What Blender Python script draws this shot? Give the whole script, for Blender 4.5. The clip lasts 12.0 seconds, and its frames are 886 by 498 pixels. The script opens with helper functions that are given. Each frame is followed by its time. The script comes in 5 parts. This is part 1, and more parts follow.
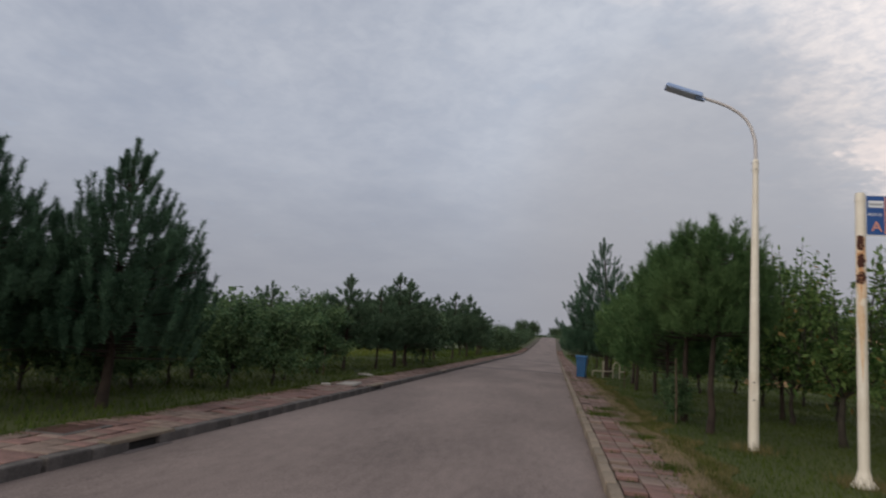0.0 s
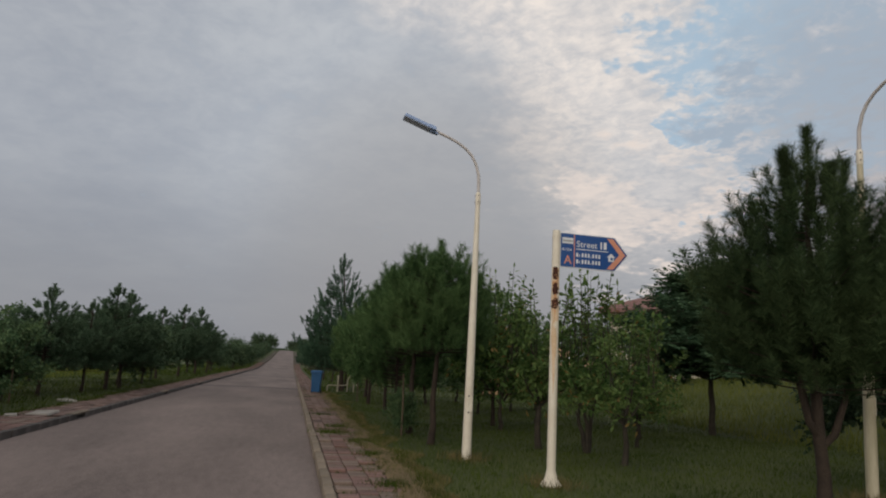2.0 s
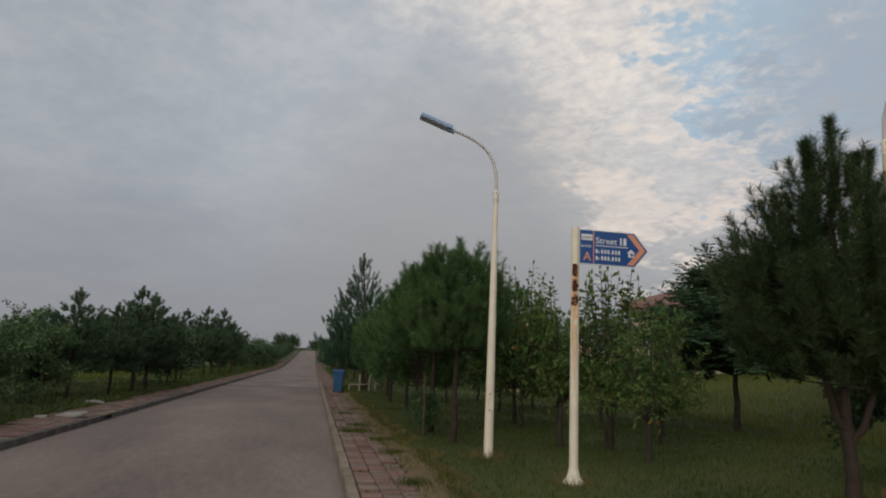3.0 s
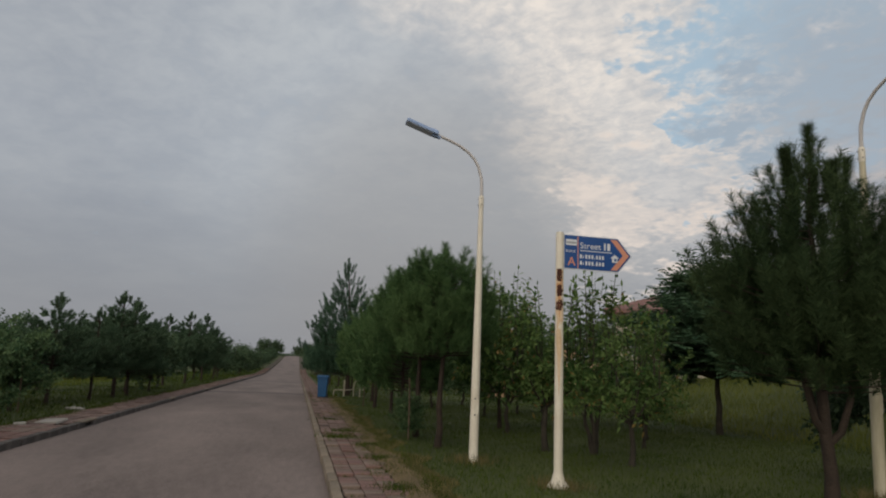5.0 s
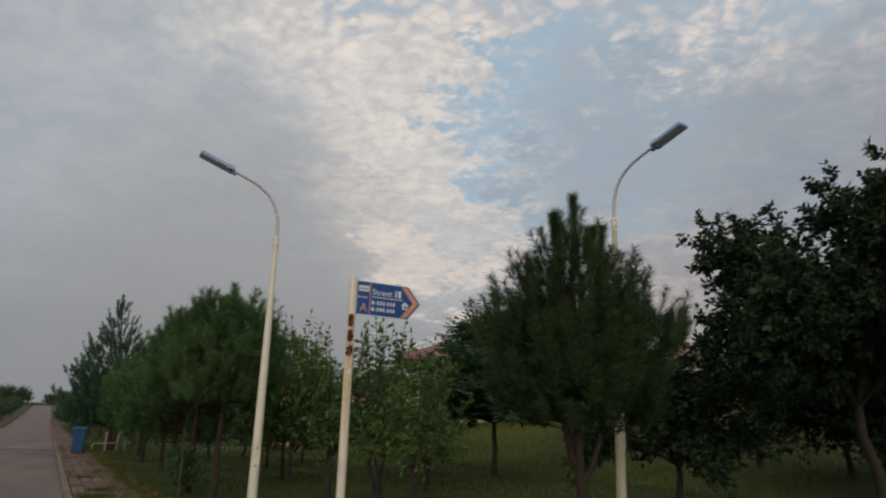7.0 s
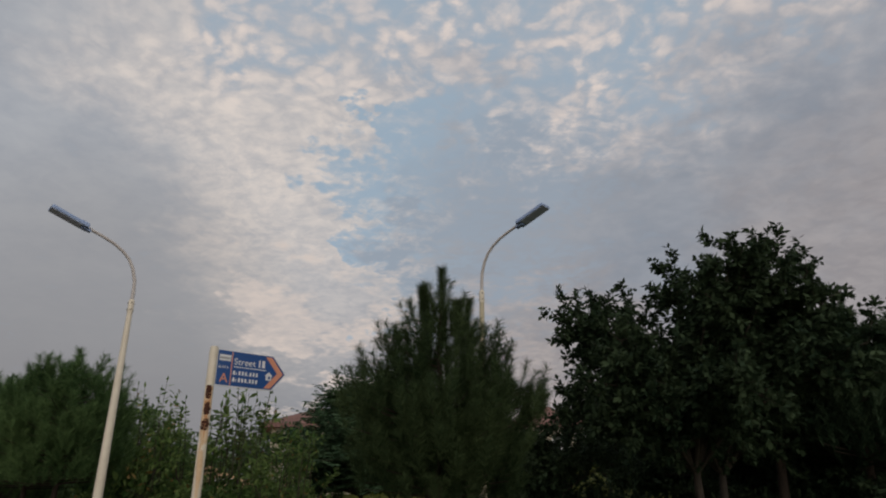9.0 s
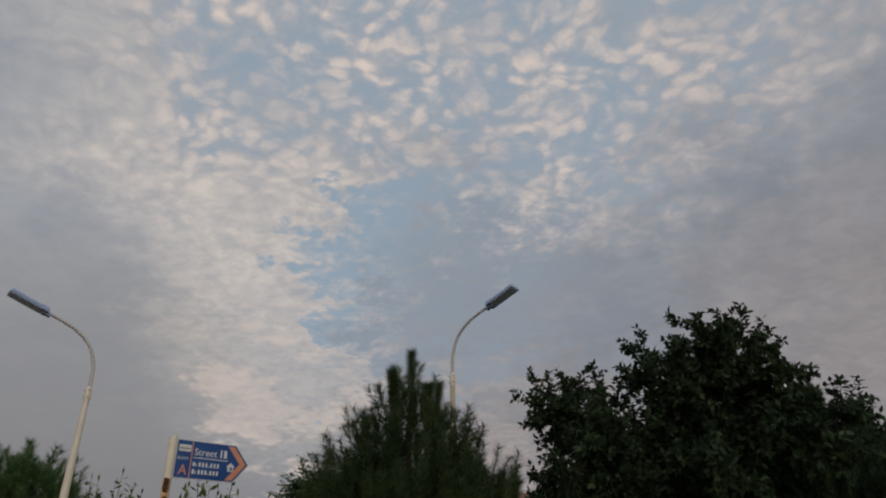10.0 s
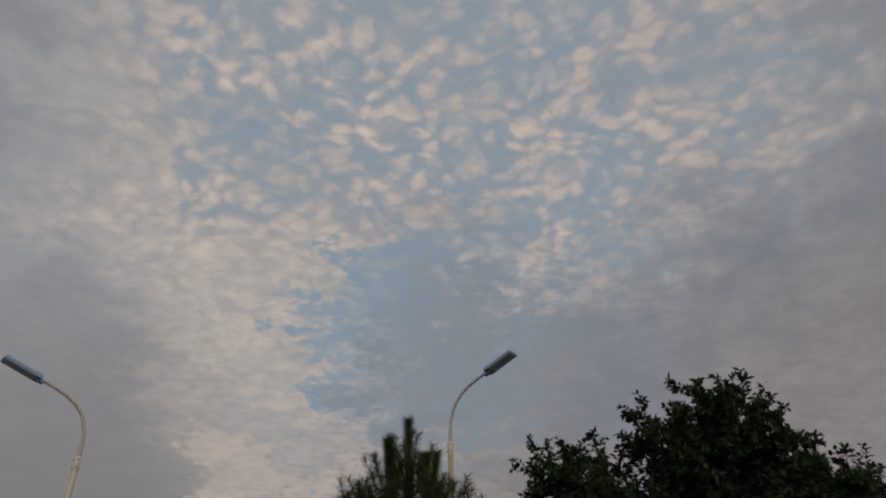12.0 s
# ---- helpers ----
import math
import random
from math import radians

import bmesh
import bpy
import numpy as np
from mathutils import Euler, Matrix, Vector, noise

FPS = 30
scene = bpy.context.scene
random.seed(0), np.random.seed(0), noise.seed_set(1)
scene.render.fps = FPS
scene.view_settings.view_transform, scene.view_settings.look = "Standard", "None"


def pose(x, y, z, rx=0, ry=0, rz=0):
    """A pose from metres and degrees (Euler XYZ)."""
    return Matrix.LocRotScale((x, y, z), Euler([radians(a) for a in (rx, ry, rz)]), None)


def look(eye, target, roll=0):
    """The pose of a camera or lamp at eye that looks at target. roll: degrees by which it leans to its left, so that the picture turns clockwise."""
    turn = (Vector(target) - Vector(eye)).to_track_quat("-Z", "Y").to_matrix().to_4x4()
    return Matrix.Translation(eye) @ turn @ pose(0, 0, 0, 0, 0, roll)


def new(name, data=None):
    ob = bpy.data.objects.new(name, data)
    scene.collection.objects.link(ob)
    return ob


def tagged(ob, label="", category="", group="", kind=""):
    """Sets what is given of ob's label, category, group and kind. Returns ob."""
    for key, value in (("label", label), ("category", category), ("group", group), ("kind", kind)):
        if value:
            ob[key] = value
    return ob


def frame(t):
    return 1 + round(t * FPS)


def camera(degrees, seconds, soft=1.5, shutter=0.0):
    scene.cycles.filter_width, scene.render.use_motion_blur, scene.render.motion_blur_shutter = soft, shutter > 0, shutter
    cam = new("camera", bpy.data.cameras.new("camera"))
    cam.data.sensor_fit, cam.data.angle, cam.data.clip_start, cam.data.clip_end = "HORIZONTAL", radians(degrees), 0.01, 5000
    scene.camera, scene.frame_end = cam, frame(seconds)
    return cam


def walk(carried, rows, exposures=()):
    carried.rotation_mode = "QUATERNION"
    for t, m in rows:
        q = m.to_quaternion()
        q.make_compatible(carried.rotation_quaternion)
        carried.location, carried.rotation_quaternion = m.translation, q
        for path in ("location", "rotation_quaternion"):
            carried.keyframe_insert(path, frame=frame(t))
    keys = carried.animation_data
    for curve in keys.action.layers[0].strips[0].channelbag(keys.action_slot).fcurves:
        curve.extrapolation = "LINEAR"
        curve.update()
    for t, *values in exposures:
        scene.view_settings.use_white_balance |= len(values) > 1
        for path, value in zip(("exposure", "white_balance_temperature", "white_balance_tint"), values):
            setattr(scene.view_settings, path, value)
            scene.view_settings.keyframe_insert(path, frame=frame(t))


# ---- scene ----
# ---------------------------------------------------------------- camera
cam = camera(69.1, 12.0, soft=2.0, shutter=0.3)
# seconds, place, yaw, pitch, roll
PATH = [
    (0.0, -0.042, 0.152, 1.510, 9.66, 7.89, -4.23),
    (0.5, -0.050, 0.222, 1.572, 3.05, 6.95, -2.74),
    (1.0, 0.015, 0.255, 1.614, -4.18, 8.37, -3.57),
    (1.5, 0.048, 0.225, 1.629, -9.81, 9.38, -3.76),
    (2.0, 0.053, 0.194, 1.634, -13.11, 10.46, -3.12),
    (2.5, 0.064, 0.188, 1.644, -11.78, 10.20, -2.81),
    (4.3, 0.050, 0.160, 1.640, -10.93, 10.42, -2.32),
    (4.5, 0.048, 0.156, 1.636, -11.55, 10.50, -2.54),
    (5.0, 0.046, 0.152, 1.631, -12.59, 10.72, -2.36),
    (5.5, 0.032, 0.180, 1.611, -15.54, 11.93, -2.12),
    (6.0, 0.022, 0.138, 1.606, -19.73, 12.47, -2.13),
    (6.5, 0.064, 0.126, 1.619, -24.88, 13.43, -1.80),
    (7.0, 0.063, 0.069, 1.623, -30.72, 15.28, -1.31),
    (7.2, 0.088, 0.018, 1.625, -32.61, 15.85, -1.18),
    (9.0, 0.075, -0.090, 1.711, -41.64, 20.96, 0.27),
    (9.5, 0.067, -0.129, 1.715, -43.16, 23.93, 1.13),
    (10.0, 0.078, -0.143, 1.737, -43.79, 28.02, 1.55),
    (10.5, 0.073, -0.149, 1.734, -43.74, 31.00, 1.91),
    (11.0, 0.082, -0.150, 1.750, -43.69, 33.14, 1.80),
    (11.5, 0.070, -0.190, 1.745, -43.86, 33.20, 1.53),
    (12.0, 0.060, -0.200, 1.750, -43.84, 33.61, 1.62),
]
walk(cam, [(t, pose(x, y, z, 90 + pitch, roll, yaw)) for t, x, y, z, yaw, pitch, roll in PATH],
     [(0.0, 0.22, 6030, 9), (1.0, 0.12, 6150, 8), (2.5, 0.0, 6250, 6), (5.5, -0.02, 6270, 5), (7.0, -0.12, 6260, 5), (9.0, -0.30, 6280, 8), (10.0, -0.52, 6280, 8), (11.0, -0.73, 6300, 8), (12.0, -0.80, 6420, 8)])

# ---------------------------------------------------------------- world, sun
SUN_AZ, SUN_EL = 150.0, 16.0          # azimuth counted from +y towards -x


def heading(az, el):
    a, e = radians(az), radians(el)
    return Vector((-math.sin(a) * math.cos(e), math.cos(a) * math.cos(e), math.sin(e)))


world = bpy.data.worlds.new("world")
scene.world = world
world.use_nodes = True
WT = world.node_tree
WT.nodes.clear()


def wn(kind, **values):
    n = WT.nodes.new(kind)
    for key, value in values.items():
        setattr(n, key, value)
    return n


def feed(sock, value):
    if isinstance(value, bpy.types.NodeSocket):
        WT.links.new(value, sock)
    else:
        sock.default_value = value


def wmath(op, a, b=0.0, clamp=False):
    n = wn("ShaderNodeMath", operation=op, use_clamp=clamp)
    feed(n.inputs[0], a)
    feed(n.inputs[1], b)
    return n.outputs[0]


def wdot(v, d):
    n = wn("ShaderNodeVectorMath", operation="DOT_PRODUCT")
    feed(n.inputs[0], v)
    n.inputs[1].default_value = d
    return n.outputs["Value"]


def wstep(v, lo, hi, out_lo=0.0, out_hi=1.0):
    n = wn("ShaderNodeMapRange", interpolation_type="SMOOTHSTEP")
    feed(n.inputs["Value"], v)
    for key, value in (("From Min", lo), ("From Max", hi), ("To Min", out_lo), ("To Max", out_hi)):
        n.inputs[key].default_value = value
    return n.outputs["Result"]


def wmix(f, a, b, blend="MIX"):
    n = wn("ShaderNodeMix", data_type="RGBA", blend_type=blend)
    feed(n.inputs["Factor"], f)
    feed(n.inputs["A"], a if isinstance(a, bpy.types.NodeSocket) else (*a, 1))
    feed(n.inputs["B"], b if isinstance(b, bpy.types.NodeSocket) else (*b, 1))
    return n.outputs["Result"]


def wnoise(v, scale, detail, rough=0.5, distort=0.0):
    n = wn("ShaderNodeTexNoise")
    feed(n.inputs["Vector"], v)
    for key, value in (("Scale", scale), ("Detail", detail), ("Roughness", rough), ("Distortion", distort)):
        n.inputs[key].default_value = value
    return n.outputs["Fac"]


def lobe(v, az, el, inner, outer):
    """1 within inner degrees of a heading, 0 past outer degrees."""
    return wstep(wdot(v, heading(az, el)), math.cos(radians(outer)), math.cos(radians(inner)))


SKY = wn("ShaderNodeTexCoord").outputs["Generated"]
sep = wn("ShaderNodeSeparateXYZ")
feed(sep.inputs[0], SKY)
UP = sep.outputs["Z"]
over = wmath("ADD", wmath("MAXIMUM", UP, 0.0), 0.20)
flat = wn("ShaderNodeCombineXYZ")          # the cloud sheet seen from below
feed(flat.inputs[0], wmath("DIVIDE", sep.outputs["X"], over))
feed(flat.inputs[1], wmath("DIVIDE", sep.outputs["Y"], over))
SHEET = flat.outputs[0]


def warp(v, source, scale, amount):
    """v pushed about by coloured noise."""
    n = wn("ShaderNodeTexNoise")
    feed(n.inputs["Vector"], source)
    n.inputs["Scale"].default_value, n.inputs["Detail"].default_value = scale, 3
    mid = wn("ShaderNodeVectorMath", operation="SUBTRACT")
    feed(mid.inputs[0], n.outputs["Color"])
    mid.inputs[1].default_value = (0.5, 0.5, 0.5)
    out = wn("ShaderNodeVectorMath", operation="MULTIPLY_ADD")
    feed(out.inputs[0], mid.outputs[0])
    out.inputs[1].default_value = (amount, amount, amount)
    feed(out.inputs[2], v)
    return out.outputs[0]


# puffs drawn out in rows across the sky, in loose clusters, and softer cloud at larger scales
rows = wn("ShaderNodeCombineXYZ")
feed(rows.inputs[0], wmath("MULTIPLY", wdot(SHEET, heading(-46, 0)), 1.22))
feed(rows.inputs[1], wdot(SHEET, heading(-136, 0)))
curled = warp(rows.outputs[0], SHEET, 6.0, 0.10)
cluster = wnoise(curled, 3.4, 3, 0.55)
clump = wnoise(curled, 9.0, 3, 0.55)
knot = wnoise(warp(curled, SHEET, 20.0, 0.03), 26.0, 4, 0.60)
fine = wnoise(curled, 44.0, 3, 0.60)
broad = wnoise(SHEET, 1.8, 4, 0.55)
cells = wn("ShaderNodeTexVoronoi", feature="SMOOTH_F1", voronoi_dimensions="2D")
feed(cells.inputs["Vector"], warp(warp(curled, SHEET, 12.0, 0.05), SHEET, 60.0, 0.016))
cells.inputs["Scale"].default_value, cells.inputs["Smoothness"].default_value = 24.0, 0.5
cell = wstep(cells.outputs["Distance"], 0.12, 0.66, 1.0, 0.0)       # rounded altocumulus heads
grain = wmath("ADD", wmath("MULTIPLY", cluster, 0.30), wmath("ADD", wmath("MULTIPLY", clump, 0.45), wmath("MULTIPLY", knot, 0.25)))
puff = wstep(grain, 0.34, 0.66)
small = wmath("ADD", wmath("MULTIPLY", clump, 0.34), wmath("ADD", wmath("MULTIPLY", knot, 0.48), wmath("MULTIPLY", fine, 0.18)))
small = wmath("ADD", small, wmath("MULTIPLY", wmath("SUBTRACT", wmath("ADD", 0.30, wmath("MULTIPLY", cell, 0.40)), small), wstep(UP, 0.42, 0.62, 0.06, 0.36)))
tuft = wstep(small, 0.36, 0.64)                           # smaller and crisper puffs

RAG = warp(warp(SKY, SHEET, 4.0, 0.05), SHEET, 20.0, 0.022)       # ragged rims


def most(*values):
    out = values[0]
    for v in values[1:]:
        out = wmath("MAXIMUM", out, v)
    return out


# clear gap with a wedge-shaped rim, and a field of scattered puffs above it
hole = most(lobe(RAG, -36.5, 27, 2, 7.5), lobe(RAG, -37.5, 22.5, 1.5, 6.0), wmath("MULTIPLY", lobe(RAG, -38, 18.5, 0.5, 5), 0.8), lobe(RAG, -41, 29, 3, 8.5), wmath("MULTIPLY", lobe(RAG, -46, 26, 1, 17), 0.9), lobe(RAG, -37, 31, 1, 4.5))
field = most(lobe(RAG, -24, 45, 3, 13), lobe(RAG, -42, 46, 6, 17), lobe(RAG, -58, 41, 4, 16), wmath("MULTIPLY", lobe(RAG, -73, 43, 3, 16), 0.8), wmath("MULTIPLY", lobe(RAG, -50, 33, 2, 9), 0.9), lobe(RAG, -45, 62, 12, 32))

sky = wn("ShaderNodeTexSky", sky_type="NISHITA", sun_disc=False, sun_elevation=radians(SUN_EL), sun_rotation=radians(360 - SUN_AZ))
sky.dust_density = 2.0
blue = wmix(1.0, sky.outputs["Color"], (0.11, 0.11, 0.11), "MULTIPLY")
blue = wmix(0.92, blue, (0.425, 0.517, 0.610))
blue = wmix(wmath("MULTIPLY", most(lobe(RAG, -51, 22, 5, 15), lobe(RAG, -42, 19, 2, 8)), 0.85), blue, (0.372, 0.408, 0.468))

# grey sheet with faint billows, dimmer and mauve near the horizon
pale = lobe(SKY, -14, 28, 4, 34)
grey = wmix(wstep(broad, 0.32, 0.70), (0.335, 0.348, 0.392), (0.405, 0.412, 0.445))
grey = wmix(wmath("MULTIPLY", pale, 0.70), grey, (0.505, 0.512, 0.540))
grey = wmix(wstep(UP, 0.05, 0.60, 0.10, 0.70), grey, wmix(1.0, grey, wmix(puff, (0.86, 0.87, 0.90), (1.17, 1.14, 1.10)), "MULTIPLY"))
grey = wmix(wmath("MULTIPLY", wstep(UP, 0.0, 0.32, 1.0, 0.0), 0.85), grey, (0.276, 0.266, 0.277))
shade = wmath("MULTIPLY", lobe(RAG, -66, 25, 4, 20), 0.7)
grey = wmix(shade, grey, wmix(puff, (0.315, 0.335, 0.380), (0.385, 0.395, 0.435)))

# bright billows beside the gap, warm low down
rim = most(wmath("MULTIPLY", lobe(RAG, -15, 39, 0, 14), 0.7), lobe(RAG, -22, 35, 0, 15), lobe(RAG, -27, 30, 0, 14.5), wmath("MULTIPLY", lobe(RAG, -28.5, 24, 0, 14), 0.9), wmath("MULTIPLY", lobe(SKY, -30, 18, 0, 12), 0.55))
grey = wmix(wmath("MULTIPLY", rim, wstep(small, 0.34, 0.70, 0.28, 0.86)), grey, (0.93, 0.800, 0.710))
grey = wmix(wmath("MULTIPLY", lobe(SKY, -12, 10, 3, 20), 0.50), grey, (0.310, 0.283, 0.275))
grey = wmix(wmath("MULTIPLY", most(lobe(RAG, -52, 10, 2, 13), lobe(RAG, -80, 13, 3, 19)), 0.75), grey, wmix(puff, (0.36, 0.315, 0.312), (0.47, 0.41, 0.395)))
warm = wmath("MULTIPLY", most(lobe(RAG, -31, 14.5, 1, 7), wmath("MULTIPLY", lobe(RAG, -36, 16, 1, 7), 0.8), wmath("MULTIPLY", lobe(RAG, -46, 12, 1, 8), 0.3)), wstep(grain, 0.36, 0.66, 0.38, 0.95))
grey = wmix(warm, grey, (0.80, 0.670, 0.595))
scattered = wmix(wmath("MULTIPLY", wstep(small, 0.37, 0.73), wstep(cluster, 0.34, 0.62, 0.35, 1.0)), (0.50, 0.505, 0.54), (1.06, 0.865, 0.745))
cloud = wmix(field, grey, scattered)
cover = wmath("SUBTRACT", 1.80, most(wmath("MULTIPLY", field, 1.20), wmath("MULTIPLY", hole, 1.92)))
dense = wmath("ADD", cover, wmath("MULTIPLY", wmath("SUBTRACT", wmath("ADD", wmath("MULTIPLY", puff, 0.50), wmath("MULTIPLY", tuft, 0.50)), 0.5), 1.45))
colour = wmix(wstep(dense, -0.50, 1.40), blue, cloud)
# brighter half of the sky round the hidden sun
glow = wstep(wdot(SKY, heading(SUN_AZ, SUN_EL + 10)), 0.1, 1.0)
colour = wmix(wmath("MULTIPLY", glow, 0.8), colour, (1.25, 1.12, 0.98))
back = wn("ShaderNodeBackground")
feed(back.inputs["Color"], colour)
back.inputs["Strength"].default_value = 1.0
WT.links.new(back.outputs[0], wn("ShaderNodeOutputWorld").inputs["Surface"])

sun = new("sun", bpy.data.lights.new("sun", "SUN"))
sun.data.energy, sun.data.angle, sun.data.color = 0.55, radians(25), (1.0, 0.92, 0.82)
sun.matrix_world = look(heading(SUN_AZ, SUN_EL) * 60, (0, 0, 0))
scene.view_settings.exposure = 0.0


# ---------------------------------------------------------------- materials
def material(name, dark, light, scale=3.0, fine_scale=40.0, rough=0.8, bump=0.2, metallic=0.0, per_object=0.0, per_island=0.0, through_light=0.0, spec=0.4, rough_var=0.1, stretch=None, speckle=0.0):
    """Two colours mixed by noise at two scales, with relief; optional spread by object or by island; leaves let light through."""
    m = bpy.data.materials.new(name)
    m.use_nodes = True
    t = m.node_tree
    b = t.nodes["Principled BSDF"]
    co = t.nodes.new("ShaderNodeTexCoord")
    n1, n2 = t.nodes.new("ShaderNodeTexNoise"), t.nodes.new("ShaderNodeTexNoise")
    for n, s, d in ((n1, scale, 4), (n2, fine_scale, 3)):
        t.links.new(co.outputs["Object"], n.inputs["Vector"])
        n.inputs["Scale"].default_value, n.inputs["Detail"].default_value = s, d
    if stretch:                                           # drawn out along the way of traffic
        mp = t.nodes.new("ShaderNodeMapping")
        mp.inputs["Scale"].default_value = stretch
        t.links.new(co.outputs["Object"], mp.inputs["Vector"])
        t.links.new(mp.outputs["Vector"], n1.inputs["Vector"])
        t.links.new(mp.outputs["Vector"], n2.inputs["Vector"])
    add = t.nodes.new("ShaderNodeMath")
    add.operation = "MULTIPLY_ADD"
    t.links.new(n2.outputs["Fac"], add.inputs[0])
    add.inputs[1].default_value = 0.55
    half = t.nodes.new("ShaderNodeMath")
    half.operation = "MULTIPLY_ADD"
    t.links.new(n1.outputs["Fac"], half.inputs[0])
    half.inputs[1].default_value, half.inputs[2].default_value = 1.5, -0.52
    t.links.new(half.outputs[0], add.inputs[2])
    fac = add.outputs[0]
    if speckle:                                           # stones of the mix showing through
        n3, ns = t.nodes.new("ShaderNodeTexNoise"), t.nodes.new("ShaderNodeMath")
        t.links.new(co.outputs["Object"], n3.inputs["Vector"])
        n3.inputs["Scale"].default_value, n3.inputs["Detail"].default_value = 55, 5
        ns.operation = "MULTIPLY_ADD"
        t.links.new(n3.outputs["Fac"], ns.inputs[0])
        ns.inputs[1].default_value = speckle
        less = t.nodes.new("ShaderNodeMath")
        less.operation = "SUBTRACT"
        t.links.new(fac, less.inputs[0])
        less.inputs[1].default_value = speckle / 2
        t.links.new(less.outputs[0], ns.inputs[2])
        fac = ns.outputs[0]
    for amount, node, out in ((per_object, "ShaderNodeObjectInfo", "Random"), (per_island, "ShaderNodeNewGeometry", "Random Per Island")):
        if amount:
            r = t.nodes.new(node)
            ma = t.nodes.new("ShaderNodeMath")
            ma.operation = "MULTIPLY_ADD"
            t.links.new(r.outputs[out], ma.inputs[0])
            ma.inputs[1].default_value = amount
            sub = t.nodes.new("ShaderNodeMath")
            sub.operation = "SUBTRACT"
            t.links.new(fac, sub.inputs[0])
            sub.inputs[1].default_value = amount / 2
            t.links.new(sub.outputs[0], ma.inputs[2])
            fac = ma.outputs[0]
    mix = t.nodes.new("ShaderNodeMix")
    mix.data_type = "RGBA"
    mix.clamp_factor = True
    t.links.new(fac, mix.inputs["Factor"])
    mix.inputs["A"].default_value, mix.inputs["B"].default_value = (*dark, 1), (*light, 1)
    t.links.new(mix.outputs["Result"], b.inputs["Base Color"])
    ro = t.nodes.new("ShaderNodeMapRange")
    t.links.new(n1.outputs["Fac"], ro.inputs["Value"])
    ro.inputs["To Min"].default_value, ro.inputs["To Max"].default_value = max(rough - rough_var, 0.05), min(rough + rough_var, 1.0)
    t.links.new(ro.outputs["Result"], b.inputs["Roughness"])
    b.inputs["Metallic"].default_value = metallic
    b.inputs["Specular IOR Level"].default_value = spec
    if bump:
        bp = t.nodes.new("ShaderNodeBump")
        bp.inputs["Strength"].default_value, bp.inputs["Distance"].default_value = bump, 0.02
        t.links.new(n2.outputs["Fac"], bp.inputs["Height"])
        t.links.new(bp.outputs["Normal"], b.inputs["Normal"])
    if through_light:
        tr, ms = t.nodes.new("ShaderNodeBsdfTranslucent"), t.nodes.new("ShaderNodeMixShader")
        t.links.new(mix.outputs["Result"], tr.inputs["Color"])
        ms.inputs["Fac"].default_value = through_light
        t.links.new(b.outputs[0], ms.inputs[1])
        t.links.new(tr.outputs[0], ms.inputs[2])
        t.links.new(ms.outputs[0], t.nodes["Material Output"].inputs["Surface"])
    return m


ASPHALT = material("asphalt", (0.096, 0.074, 0.067), (0.246, 0.194, 0.176), 0.55, 9, 0.95, 0.10, stretch=(1.0, 0.30, 1.0), speckle=1.7)
PATCH = material("asphalt_patch", (0.075, 0.062, 0.060), (0.13, 0.108, 0.105), 1.5, 60, 0.9, 0.35)
SOIL = material("grassy_soil", (0.024, 0.036, 0.007), (0.074, 0.084, 0.018), 0.5, 12, 0.95, 0.5)
KERB_DIRTY = material("dirty_kerb", (0.030, 0.027, 0.026), (0.150, 0.132, 0.122), 2.6, 18, 0.94, 0.5, per_object=0.30, speckle=0.8)
KERB = material("concrete_kerb", (0.085, 0.068, 0.050), (0.245, 0.195, 0.145), 2.2, 25, 0.92, 0.35, per_object=0.35)
PAVER_R = material("red_paver", (0.084, 0.052, 0.045), (0.255, 0.148, 0.126), 3.0, 30, 0.92, 0.5, per_object=0.5, speckle=0.5)
PAVER_G = material("grey_paver", (0.092, 0.066, 0.053), (0.265, 0.192, 0.156), 3.0, 30, 0.92, 0.5, per_object=0.5, speckle=0.5)
PAVER_FAR = material("weathered_pavers", (0.09, 0.060, 0.050), (0.25, 0.165, 0.14), 1.0, 30, 0.9, 0.35, per_island=0.7)
BED = material("sandy_bed", (0.032, 0.026, 0.018), (0.105, 0.082, 0.055), 2.0, 30, 0.95, 0.5)
GRASS = material("grass_blades", (0.022, 0.046, 0.006), (0.096, 0.124, 0.019), 0.45, 8, 0.8, 0, per_island=0.7, through_light=0.25, spec=0.15)
MEADOW = material("meadow_grass", (0.055, 0.084, 0.012), (0.200, 0.206, 0.042), 0.25, 5, 0.8, 0, per_island=0.6, through_light=0.25, spec=0.15)
DIRT = material("bare_sandy_soil", (0.066, 0.046, 0.021), (0.205, 0.142, 0.070), 2.2, 30, 0.95, 0.5)
DRY = material("dry_grass", (0.10, 0.085, 0.035), (0.24, 0.19, 0.085), 1.0, 10, 0.8, 0, per_island=0.7, through_light=0.2, spec=0.15)
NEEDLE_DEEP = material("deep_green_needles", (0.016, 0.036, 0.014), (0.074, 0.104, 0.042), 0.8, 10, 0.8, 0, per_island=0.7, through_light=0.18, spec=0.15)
NEEDLE = material("pine_needles", (0.030, 0.072, 0.026), (0.132, 0.204, 0.074), 0.8, 10, 0.8, 0, per_island=0.7, through_light=0.18, spec=0.15)
NEEDLE_BLUE = material("young_pine_needles", (0.026, 0.062, 0.037), (0.098, 0.164, 0.098), 0.8, 10, 0.8, 0, per_island=0.7, through_light=0.18, spec=0.15)
# aerial haze put into the colour: paler, bluer needles for the farther pines
NEEDLE_FAR = material("hazed_pine_needles", (0.042, 0.080, 0.046), (0.126, 0.182, 0.104), 0.8, 10, 0.85, 0, per_island=0.6, through_light=0.2, spec=0.15)
